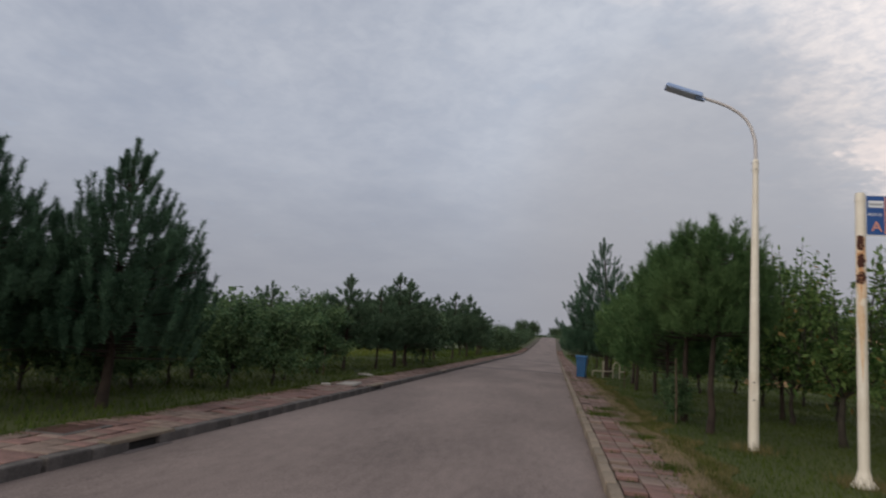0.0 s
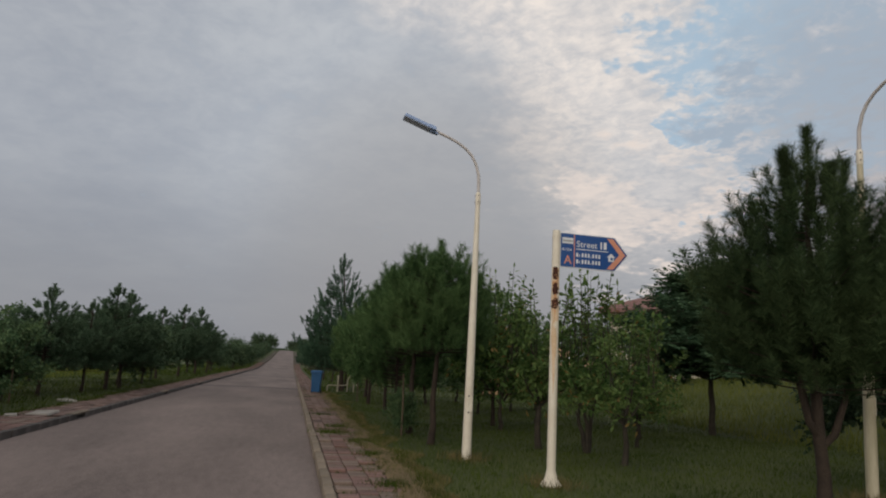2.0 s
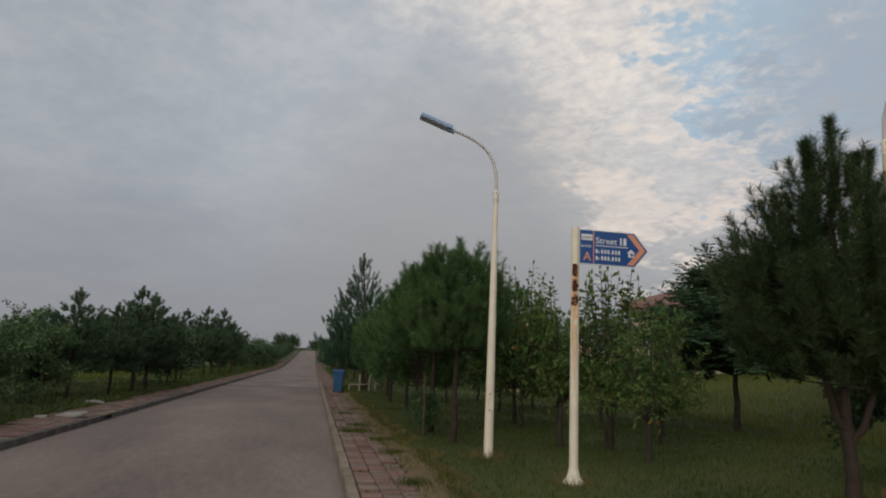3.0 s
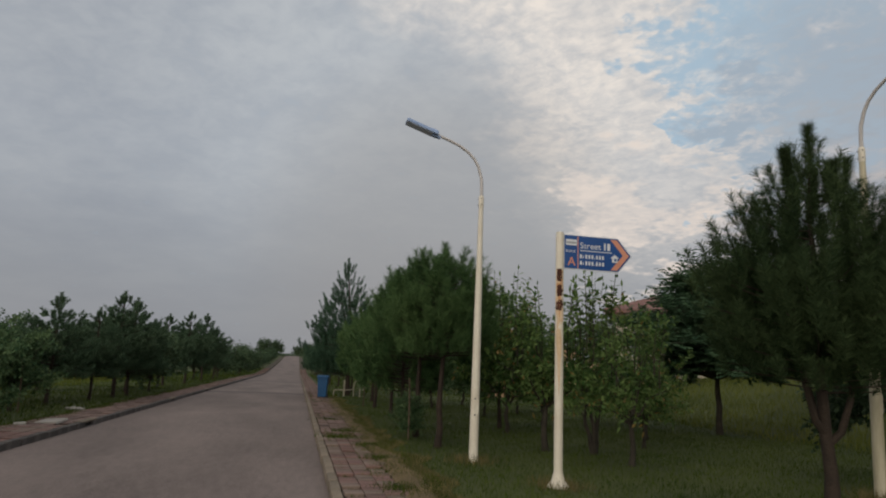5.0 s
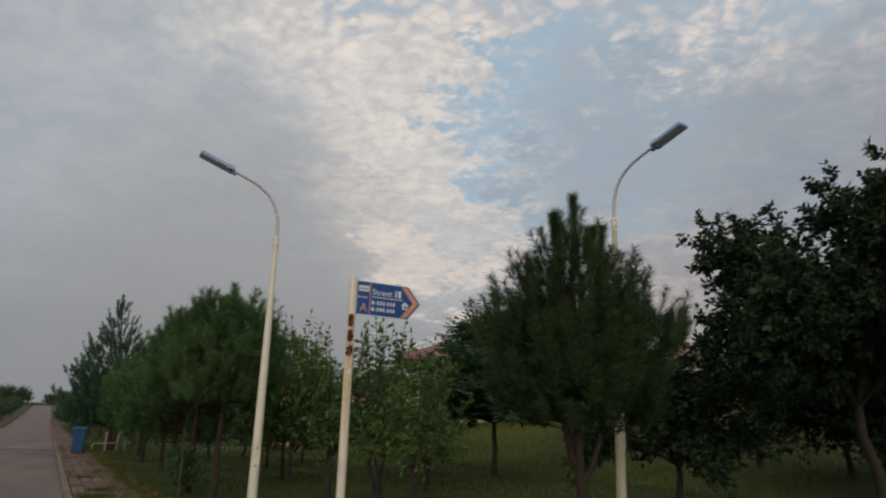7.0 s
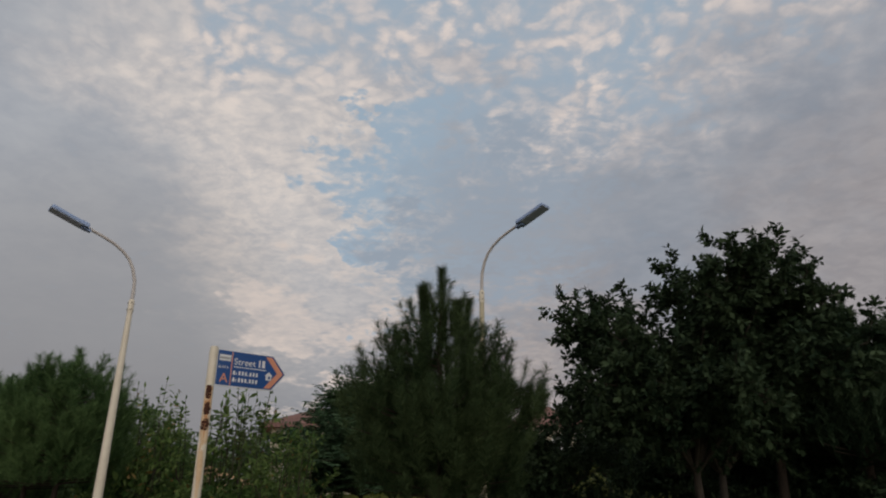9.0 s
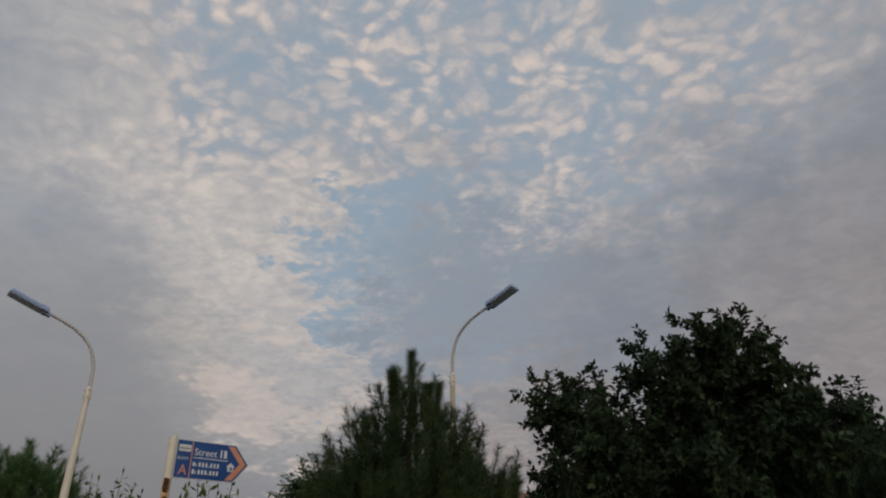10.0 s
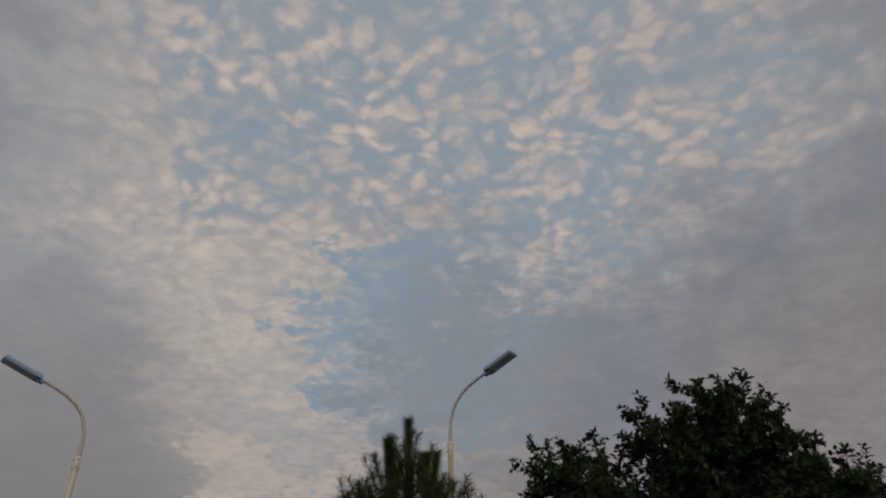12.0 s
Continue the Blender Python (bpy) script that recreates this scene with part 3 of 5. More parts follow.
def land(x, y):
    """Height of the grass."""
    z = rise(y) + GROUND + 3.2 * ease((x - 12.0) / 24.0)
    edge = min(abs(x - PAVE_R), abs(x - PAVE_L))
    return z + 0.05 * noise.noise(Vector((x * 0.35, y * 0.35, 0))) * min(edge, 1.0)


def sheet(name, xs, ys, height, mat, label, category):
    verts = [(x, y, height(x, y)) for y in ys for x in xs]
    k = len(xs)
    faces = [(j * k + i, j * k + i + 1, (j + 1) * k + i + 1, (j + 1) * k + i) for j in range(len(ys) - 1) for i in range(k - 1)]
    return tagged(part(name, mesh_of(name, verts, faces, mat, True)), label, category, kind="structure")


YS = [-1500, -400, -120] + [-60 + 4 * i for i in range(15)] + [i * 1.0 for i in range(0, 60)] + [60 + 5 * i for i in range(38)] + [260, 320, 450, 700, 1100, 2000]
inner_l, inner_r = ROAD_L - KERB_W - 0.02, ROAD_R + KERB_W + 0.02
XS = [-2000, -900, -400, -200, -120, -80, -60] + [-50 + 3 * i for i in range(13)] + [-12 + i for i in range(6)] + [PAVE_L - 0.05, PAVE_L, inner_l - 0.01, inner_l, inner_r, inner_r + 0.01, PAVE_R, PAVE_R + 0.05] + [2.5 + 1.25 * i for i in range(36)] + [50, 60, 80, 120, 200, 400, 900, 2000]


def ground_height(x, y):
    if inner_l <= x <= inner_r:
        return rise(y) - 0.12
    if PAVE_L <= x <= PAVE_R:
        return rise(y) + 0.02
    return land(x, y)


sheet("ground", XS, YS, ground_height, SOIL, "wide dark green grassy ground beside the road", "ground")
road_x = [ROAD_L + (ROAD_R - ROAD_L) * i / 10 for i in range(11)]
sheet("road", road_x, YS[2:-4], lambda x, y: rise(y) + 0.03 * (1 - ((x - (ROAD_L + ROAD_R) / 2) / 2.7) ** 2) - 0.005, ASPHALT,
      "worn grey asphalt street with faint wheel tracks", "road")
for side, lo, hi in (("left", PAVE_L, ROAD_L - KERB_W), ("right", ROAD_R + KERB_W, PAVE_R)):
    sheet("pavement_bed_" + side, [lo, (lo + hi) / 2, hi], [y for y in YS if -20 <= y <= 235], lambda x, y: rise(y) + 0.082, BED, "sandy bed between worn paving blocks", "pavement bed")


# repaired trench across the road
def trench(y, width, name):
    xs = [ROAD_L + 0.05 + 0.525 * i for i in range(11)]
    verts = []
    for x in xs:
        wob = 0.05 * noise.noise(Vector((x * 1.3, y, 0)))
        top = rise(y) + 0.03 * (1 - ((x - (ROAD_L + ROAD_R) / 2) / 2.7) ** 2) + 0.004
        verts += [(x, y - width / 2 + wob, top - 0.012), (x, y - width / 4 + wob, top + 0.004), (x, y + width / 4 - wob, top + 0.004), (x, y + width / 2 - wob, top - 0.012)]
    faces = [(4 * i + k, 4 * i + 4 + k, 4 * i + 5 + k, 4 * i + 1 + k) for i in range(10) for k in range(3)]
    tagged(part(name, mesh_of(name, verts, faces, PATCH)), "darker patched strip across the asphalt street", "road patch", kind="structure")


trench(38.0, 1.3, "road_patch_1")
trench(62.0, 1.4, "road_patch_2")

# ---------------------------------------------------------------- street lamps and sign
def street_lamp(m, label, foot, paint):
    """Tapered white pole, bent arm, flat grey head; the arm reaches along -x."""
    lamp = thing("street_lamp", m, label, "street lamp", "street lamps")
    v, f = tube([(0, 0, -foot), (0, 0, 0.0), (0, 0, 1.6), (0, 0, 3.2), (0, 0, 4.45), (0, 0, 4.62)], [0.083, 0.083, 0.072, 0.058, 0.044, 0.042], 12)
    part("pole", mesh_of("pole", v, f, paint, True), lamp)
    curve = [(0, 0, 4.5), (0, 0, 4.8), (-0.01, 0, 5.0), (-0.075, 0, 5.22), (-0.16, 0, 5.37), (-0.28, 0, 5.49), (-0.45, 0, 5.60), (-0.64, 0, 5.68), (-0.86, 0, 5.755), (-0.98, 0, 5.795)]
    v, f = tube(curve, [0.032, 0.032, 0.030, 0.029] + [0.027] * 6, 10)
    part("arm", mesh_of("arm", v, f, ARM_PAINT, True), lamp, "greyed white bent arm")
    v, f = tube([(0, 0, 4.42), (0, 0, 4.44), (0, 0, 4.64), (0, 0, 4.66)], [0.044, 0.050, 0.048, 0.036], 12)
    part("collar", mesh_of("collar", v, f, PAINT, True), lamp)
    for z in (4.48, 4.60):
        for a in (0.4, 2.5, 4.6):
            part("bolt", box((-0.008, -0.008, -0.008), (0.02, 0.008, 0.008), 0.003), lamp, "", pose(0.047 * math.cos(a), 0.047 * math.sin(a), z, 0, 0, math.degrees(a)), BOLT)
    tilt = pose(-0.89, 0, 5.775, 0, 19, 0)
    head = part("head", box((-0.66, -0.13, -0.045), (0.0, 0.13, 0.030), 0.02, (0.97, 0.84)), lamp, "flat grey metal lamp head", tilt, GALV)
    part("cover", box((-0.640, -0.112, -0.050), (-0.11, 0.112, -0.041), 0.004), head, "pale flat lens", None, LENS)
    part("clamp", box((-0.10, -0.045, -0.068), (0.06, 0.045, -0.02), 0.012), head, "", None, GALV)
    part("fin", box((-0.16, -0.09, 0.02), (-0.02, 0.09, 0.046), 0.008), head, "", None, GALV)
    part("access_door", box((-0.004, -0.045, -0.13), (0.006, 0.045, 0.13), 0.003), lamp, "", pose(0.0, -0.082, 0.75, 0, 0, 90), PAINT)
    for z in (0.62, 0.9):
        part("bolt", box((-0.012, -0.006, -0.012), (0.012, 0.006, 0.012), 0.003), lamp, "", pose(-0.02, -0.083, z), BOLT)
    return lamp


street_lamp(pose(3.154, 11.38, 0.29) @ Matrix.Scale(0.983, 4), "tall white street lamp standing in the grass verge", 0.24, PAINT)
street_lamp(pose(8.231, 8.112, 0.682, 0.9, 0.83, 0) @ pose(0, 0, 0, 0, 0, 95.7) @ Matrix.Scale(0.99, 4), "tall street lamp behind a pine, its streaked white pole toned down for shade", 0.66, PAINT_DIRTY_SHADED)

sign = thing("street_sign", pose(3.745, 9.03, GROUND), "blue arrow-shaped street sign on a rust-streaked white post", "street sign")
v, f = tube([(0, 0, 0.2), (0, 0, 1.8), (0, 0, 3.60), (0, 0, 3.65)], [0.064, 0.061, 0.058, 0.054], 14)
part("post", mesh_of("post", v, f, PAINT, True), sign)
v, f = tube([(0, 0, -0.03), (0, 0, 0.02), (0, 0, 0.04), (0, 0, 0.10), (0, 0, 0.18), (0, 0, 0.21)], [0.15, 0.15, 0.125, 0.092, 0.070, 0.065], 10)
part("foot", mesh_of("foot", v, f, PAINT), sign, "flared white post foot")


def flake(name, z0, z1, half, seed, mat, grow):
    """A ragged patch that hugs the post's front."""
    rng = random.Random(seed)
    rows, cols = 12, 7
    verts = []
    for j in range(rows + 1):
        z = z0 + (z1 - z0) * j / rows
        env = math.sin(math.pi * min(max((j + 0.35) / (rows + 0.7), 0), 1)) ** 0.22 if mat is RUST else min(1.0, 0.03 + j / rows * 1.3)
        lo, hi = half * env * rng.uniform(0.45, 1.2), half * env * rng.uniform(0.45, 1.2)
        for i in range(cols + 1):
            a = radians(-90 - 22) - lo + (lo + hi) * i / cols
            verts.append(((0.0590 + grow + 0.0022 * (3.1 - z)) * math.cos(a), (0.0590 + grow + 0.0022 * (3.1 - z)) * math.sin(a), z + rng.uniform(-0.008, 0.008)))
    faces = [(j * (cols + 1) + i, j * (cols + 1) + i + 1, (j + 1) * (cols + 1) + i + 1, (j + 1) * (cols + 1) + i) for j in range(rows) for i in range(cols)]
    part(name, mesh_of(name, verts, faces, mat, True), sign, "dark flaking rust" if mat is RUST else "orange rust stain")


flake("rust_patch", 2.90, 3.09, 0.75, 3, RUST, 0.003)
flake("rust_patch", 2.68, 2.85, 0.95, 4, RUST, 0.0045)
flake("rust_patch", 2.47, 2.62, 1.05, 5, RUST, 0.003)
flake("rust_stain", 2.30, 3.05, 0.8, 9, STAIN_DEEP, 0.0022)
flake("rust_stain", 1.25, 3.08, 1.25, 6, STAIN, 0.0012)

# panel: faces -y, arrow to +x
PW, PH, PZ = 1.115, 0.53, 3.10


def plate(points, y0, y1):
    n = len(points)
    verts = [(x, y, z) for y in (y0, y1) for x, z in points]
    faces = [tuple(range(n)), tuple(reversed(range(n, 2 * n)))] + [(i, n + i, n + (i + 1) % n, (i + 1) % n) for i in range(n)]
    return verts, faces


def flat_part(name, points, y0, y1, mat, label="", parent=None):
    v, f = plate(points, y0, y1)
    return part(name, mesh_of(name, v, f, mat), parent, label)


X0, XN, XT = 0.055, 0.055 + PW - 0.225, 0.055 + PW
arrow = lambda d: [(X0 + d, PZ + d), (XN - d * 0.42, PZ + d), (XT - d * 1.35, PZ + PH / 2), (XN - d * 0.42, PZ + PH - d), (X0 + d, PZ + PH - d)]
panel = flat_part("panel", arrow(0.0), -0.012, 0.006, SIGN_WHITE, "white-rimmed arrow panel", sign)
flat_part("back_sheet", arrow(0.012), 0.0065, 0.010, SIGN_BACK, "", panel)
flat_part("blue_field", arrow(0.014), -0.0155, -0.0125, SIGN_BLUE, "blue sheeting", panel)
flat_part("orange_chevron", [(XN - 0.13, PZ + 0.03), (XN - 0.025, PZ + 0.03), (XT - 0.05, PZ + PH / 2), (XN - 0.025, PZ + PH - 0.03), (XN - 0.13, PZ + PH - 0.03), (XT - 0.15, PZ + PH / 2)], -0.0185, -0.016, SIGN_ORANGE, "orange arrow tip", panel)
flat_part("divider", [(X0 + 0.222, PZ + 0.02), (X0 + 0.236, PZ + 0.02), (X0 + 0.236, PZ + PH - 0.02), (X0 + 0.222, PZ + PH - 0.02)], -0.0185, -0.016, SIGN_ORANGE, "thin orange divider", panel)
bar = lambda name, x, z, w, h, mat=SIGN_WHITE: flat_part(name, [(x, z), (x + w, z), (x + w, z + h), (x, z + h)], -0.0185, -0.016, mat, "", panel)
bar("emblem", X0 + 0.035, PZ + 0.365, 0.175, 0.09)
bar("emblem_stripe", X0 + 0.045, PZ + 0.392, 0.155, 0.028, SIGN_BACK).location.y = -0.003
bar("rule", X0 + 0.262, PZ + 0.288, 0.52, 0.012)


def lettering(name, text, size, x, z, mat, parent, spread=1.0):
    cu = bpy.data.curves.new(name, "FONT")
    cu.body, cu.size, cu.extrude, cu.offset, cu.space_character = text, size, 0.0012, size * 0.004, spread
    tmp = bpy.data.objects.new(name, cu)
    scene.collection.objects.link(tmp)
    dg = bpy.context.evaluated_depsgraph_get()
    me = bpy.data.meshes.new_from_object(tmp.evaluated_get(dg))
    bpy.data.objects.remove(tmp)
    me.materials.clear()
    me.materials.append(mat)
    return part(name, me, parent, "", pose(x, -0.0172, z, 90, 0, 0))


lettering("word", "Street", 0.132, X0 + 0.262, PZ + 0.330, SIGN_WHITE, panel, 1.04)
lettering("word", "BLOCK", 0.050, X0 + 0.030, PZ + 0.258, SIGN_WHITE, panel, 1.0)
lettering("letter", "A", 0.185, X0 + 0.065, PZ + 0.058, SIGN_ORANGE, panel)
bar("number_bar", X0 + 0.655, PZ + 0.325, 0.024, 0.110)
bar("number_bar", X0 + 0.708, PZ + 0.325, 0.046, 0.110)
for z in (0.178, 0.078):
    for x, w, h in ((0.262, 0.030, 0.058), (0.308, 0.011, 0.040), (0.350, 0.028, 0.058), (0.400, 0.028, 0.058), (0.450, 0.028, 0.058), (0.494, 0.010, 0.018), (0.522, 0.028, 0.058), (0.572, 0.028, 0.058), (0.622, 0.028, 0.058)):
        bar("text_bar", X0 + x, PZ + z, w, h)
hx, hz = X0 + 0.765, PZ + 0.150
flat_part("house_symbol", [(hx + 0.02, hz), (hx + 0.11, hz), (hx + 0.11, hz + 0.065), (hx + 0.135, hz + 0.065), (hx + 0.065, hz + 0.125), (hx - 0.005, hz + 0.065), (hx + 0.02, hz + 0.065)], -0.0185, -0.016, SIGN_WHITE, "white house symbol", panel)
bar("symbol_window", hx + 0.055, hz + 0.02, 0.035, 0.04, SIGN_BLUE).location.y = -0.003
for z in (3.17, 3.55):
    v, f = tube([(0, 0, z - 0.015), (0, 0, z + 0.015)], [0.0635, 0.0635], 12)
    part("bracket", mesh_of("bracket", v, f, PAINT), sign)

# ---------------------------------------------------------------- bin and utility pipes
wheelie = thing("wheelie_bin", pose(1.32, 31.9, 0.125, 0, 0, -8), "blue plastic wheelie bin standing on the pavement", "bin")
bm = box((-0.24, -0.27, 0.06), (0.24, 0.27, 0.95), 0.03)
for vert in bm.verts:
    k = 0.80 + 0.20 * vert.co.z / 0.95
    vert.co.x *= k
    vert.co.y *= k
part("body", bm, wheelie, "", None, BIN_BLUE)
part("rim", box((-0.275, -0.31, 0.93), (0.275, 0.31, 0.985), 0.015), wheelie, "", None, BIN_BLUE)
part("lid", box((-0.28, -0.33, 0.985), (0.28, 0.30, 1.06), 0.025, (0.9, 0.8)), wheelie, "", None, BIN_BLUE)
v, f = tube([(-0.2, 0.36, 0.98), (0.2, 0.36, 0.98)], [0.016, 0.016], 8)
part("handle", mesh_of("handle", v, f, BIN_BLUE, True), wheelie)
for x in (-0.22, 0.22):
    v, f = tube([(x - 0.025, 0.24, 0.10), (x + 0.025, 0.24, 0.10)], [0.10, 0.10], 14)
    part("wheel", mesh_of("wheel", v, f, RUBBER), wheelie)

pipes = thing("utility_pipes", pose(2.25, 34.6, GROUND) @ Matrix.Scale(0.85, 4), "white painted utility pipes with a tall upright and valve loop", "pipes")
for path, r, nm in (([(-0.3, 0, 0), (-0.3, 0, 0.33), (-0.22, 0, 0.40), (0.25, 0, 0.40)], 0.032, "pipe"), ([(0.32, 0, 0.0), (0.32, 0, 0.95), (0.32, 0, 1.0)], 0.05, "upright"),
                    ([(0.32, 0, 0.4), (0.75, 0, 0.42), (0.85, 0, 0.5)], 0.032, "pipe"), ([(0.9, 0, 0.0), (0.9, 0, 0.75), (1.0, 0, 0.95), (1.2, 0, 0.95), (1.28, 0, 0.78), (1.28, 0, 0.0)], 0.035, "valve_loop"),
                    ([(1.28, 0, 0.45), (1.55, 0, 0.45)], 0.032, "pipe")):
    v, f = tube(path, [r] * len(path), 10)
    part(nm, mesh_of(nm, v, f, WHITE_IRON, True), pipes)
v, f = tube([(1.1, -0.05, 0.98), (1.1, -0.05, 1.03)], [0.13, 0.13], 14)
part("valve_wheel", mesh_of("valve_wheel", v, f, WHITE_IRON), pipes)
marker = thing("marker_post", pose(1.95, 47, GROUND), "small white marker post in the verge", "post")
part("post", box((-0.06, -0.06, -0.02), (0.06, 0.06, 0.75), 0.01), marker, "", None, WHITE_IRON)

# drains, cover and rubble on the far pavement
DRAINS = (7.2, 17.4, 28.2, 38.2, 47.8)
for y in DRAINS:
    d = thing("kerb_drain", pose(ROAD_L - 0.02, y, 0), "dark kerb inlet drain with a concrete lintel", "drain", "kerb drains")
    # no real opening: a solid block coloured as the shade inside the inlet
    part("hollow", box((-0.16, -0.362, -0.10), (-0.03, 0.362, 0.092), 0.005), d, "near-black block standing in for the shaded slot", None, DRAIN_SHADE)
    part("lintel", box((-0.15, -0.60, 0.095), (0.025, 0.60, 0.145), 0.014), d, "pale concrete lintel", None, KERB)
    for k in (-1, 1):
        part("side_stone", box((-0.13, min(k * 0.365, k * 0.61), -0.1), (0.018, max(k * 0.365, k * 0.61), 0.093), 0.01), d, "", None, KERB_DIRTY)
    part("apron", box((0.0, -0.44, -0.03), (0.10, 0.44, 0.006), 0.004), d, "", None, PATCH)
cover = thing("manhole_cover", pose(-5.66, 7.2, 0.118, 0, 0, 3), "rusty brown iron cover in a dirty concrete frame", "manhole cover")
part("frame", box((-0.27, -0.46, -0.03), (0.27, 0.46, 0.012), 0.008), cover, "dirty concrete frame", None, KERB_DIRTY)
part("plate", box((-0.21, -0.39, 0.0), (0.21, 0.39, 0.017), 0.005), cover, "", None, IRON)
for k in range(5):
    part("rib", box((-0.18, -0.33 + 0.155 * k, 0.0175), (0.18, -0.30 + 0.155 * k, 0.023), 0.002), cover, "", None, IRON)
for i, (x, y, w, l) in enumerate(((-5.33, 16.9, 0.5, 0.8), (-5.70, 16.15, 0.25, 0.3), (-6.08, 21.0, 0.35, 0.6))):
    slab = thing("broken_slab", pose(x, y, 0.125, 2, -3, 20 * i), "pale broken concrete slab lying on the pavement", "slab", "broken slabs")
    part("slab", box((-w / 2, -l / 2, -0.02), (w / 2, l / 2, 0.035), 0.012, (0.9, 0.92)), slab, "", None, PAPER)

# ---------------------------------------------------------------- pines
def here(x, y, dip=0.02):
    return (x, y, land(x, y) - dip)


MID_A = broadleaf_meshes(24, 2.6, 1.15, 0.45, 15, 9, 6, 8, 0.13, 0.064, LEAF_MID, BARK, 0.045, sink=0.12)
PINE_A = pine_meshes(11, 3.95, 1.72, dome(1.02, 0.85), 115, 7.5, 110, 0.17, 0.0070, NEEDLE, candle=0.33, open_out=1.05, upright=0.72, trunk_r=0.060, tops=3, inner=0.4)
PINE_B = pine_meshes(12, 4.24, 0.80, cone(0.80, 1.34, 0.80), 116, 7.0, 190, 0.112, 0.0086, NEEDLE_BLUE, candle=0.42, open_out=1.25, upright=0.74, tops=7, inner=0.28, ring=(0.12, 0.32))
PINE_C = pine_meshes(13, 3.8, 0.95, cone(1.10, 1.25, 0.90), 72, 7.0, 72, 0.16, 0.014, NEEDLE, candle=0.32, open_out=1.05, upright=0.62, trunk_r=0.052)
PINE_D = pine_meshes(14, 6.3, 0.90, cone(0.60, 1.95, 0.95), 125, 6.5, 80, 0.15, 0.016, NEEDLE_BLUE, candle=0.46, open_out=0.9, upright=0.70, lean=(-0.3, 0.1), trunk_r=0.10, tops=3)
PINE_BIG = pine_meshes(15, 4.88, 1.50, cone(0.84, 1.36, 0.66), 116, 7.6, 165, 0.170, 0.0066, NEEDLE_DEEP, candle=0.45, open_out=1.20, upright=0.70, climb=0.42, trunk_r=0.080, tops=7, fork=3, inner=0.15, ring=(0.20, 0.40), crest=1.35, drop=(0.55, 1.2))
PINE_L = pine_meshes(18, 4.4, 1.05, cone(1.05, 1.50, 0.85), 74, 8.5, 46, 0.16, 0.025, NEEDLE_FAR, candle=0.32, open_out=1.2, upright=0.60, trunk_r=0.07, inner=0.2)
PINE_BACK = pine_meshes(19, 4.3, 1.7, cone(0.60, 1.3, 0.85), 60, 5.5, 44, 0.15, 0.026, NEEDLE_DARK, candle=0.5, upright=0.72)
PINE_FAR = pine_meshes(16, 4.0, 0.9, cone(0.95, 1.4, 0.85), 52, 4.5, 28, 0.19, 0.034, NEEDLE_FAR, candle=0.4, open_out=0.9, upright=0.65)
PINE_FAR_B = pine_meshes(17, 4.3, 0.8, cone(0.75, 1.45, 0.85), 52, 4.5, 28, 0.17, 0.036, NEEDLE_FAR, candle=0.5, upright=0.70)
NEAR = "young long-needled pine with brush-like shoots in the verge"

plant("pine_tree", PINE_BIG, here(6.34, 6.97), "dense dark green long-needled pine with a forked trunk", group="pines", turn=40)
plant("pine_tree", PINE_A, here(2.92, 13.25), "round-headed young pine beside the pavement", group="pines", turn=10, scale=1.06)
plant("pine_tree", PINE_A, here(2.85, 15.3), NEAR, group="pines", turn=130, scale=1.05)
plant("pine_tree", PINE_C, here(2.95, 18.2), NEAR, group="pines", turn=70, scale=1.02)
plant("pine_tree", PINE_C, here(3.2, 21.8), NEAR, group="pines", turn=200, scale=1.1)
plant("pine_tree", PINE_C, here(3.1, 25.8), NEAR, group="pines", turn=310, scale=1.22)
plant("pine_tree", PINE_C, here(3.5, 30.4), NEAR, group="pines", turn=20, scale=1.2)
plant("pine_tree", PINE_D, here(2.85, 36.2), "tall open-topped young pine leaning over the pavement", group="pines", turn=0, scale=1.2)
rng = random.Random(5)
for i in range(26):
    y = 39.5 + i * 5.2 + rng.uniform(-1, 1)
    plant("pine_tree", ((PINE_C, PINE_C) if y < 43 else (PINE_FAR, PINE_FAR_B))[i % 2], here(2.9 + rng.uniform(-0.4, 0.7), y), NEAR, group="pines", turn=rng.uniform(0, 360), scale=rng.uniform(0.85, 1.15))
plant("pine_tree", PINE_C, here(5.75, 18.1), "young pine rising behind fruit trees", group="pines", turn=95, scale=1.06)
plant("pine_tree", PINE_B, here(-6.75, 9.15), "tall pyramid-shaped young pine with upright shoots", group="pines", turn=25, scale=1.0)
plant("pine_tree", PINE_B, here(-8.1, 7.7), "dark young pine beside the brick pavement", group="pines", turn=160, scale=0.98)
for x, y, k in ((-8.9, 9.9, 0.66), (-7.75, 10.3, 0.60), (-10.3, 9.3, 0.70), (-11.6, 8.8, 0.72)):
    plant("roadside_tree", MID_A, here(x, y), "low dark bush under the young pines", "bush", "bushes under pines", turn=x * 60 % 360, scale=k)
plant("roadside_tree", MID_A, here(2.62, 15.05), "small leafy bush at the foot of a pine", "bush", turn=40, scale=0.40)
plant("pine_tree", PINE_C, here(-9.3, 8.6), NEAR, group="pines", turn=300, scale=0.8)
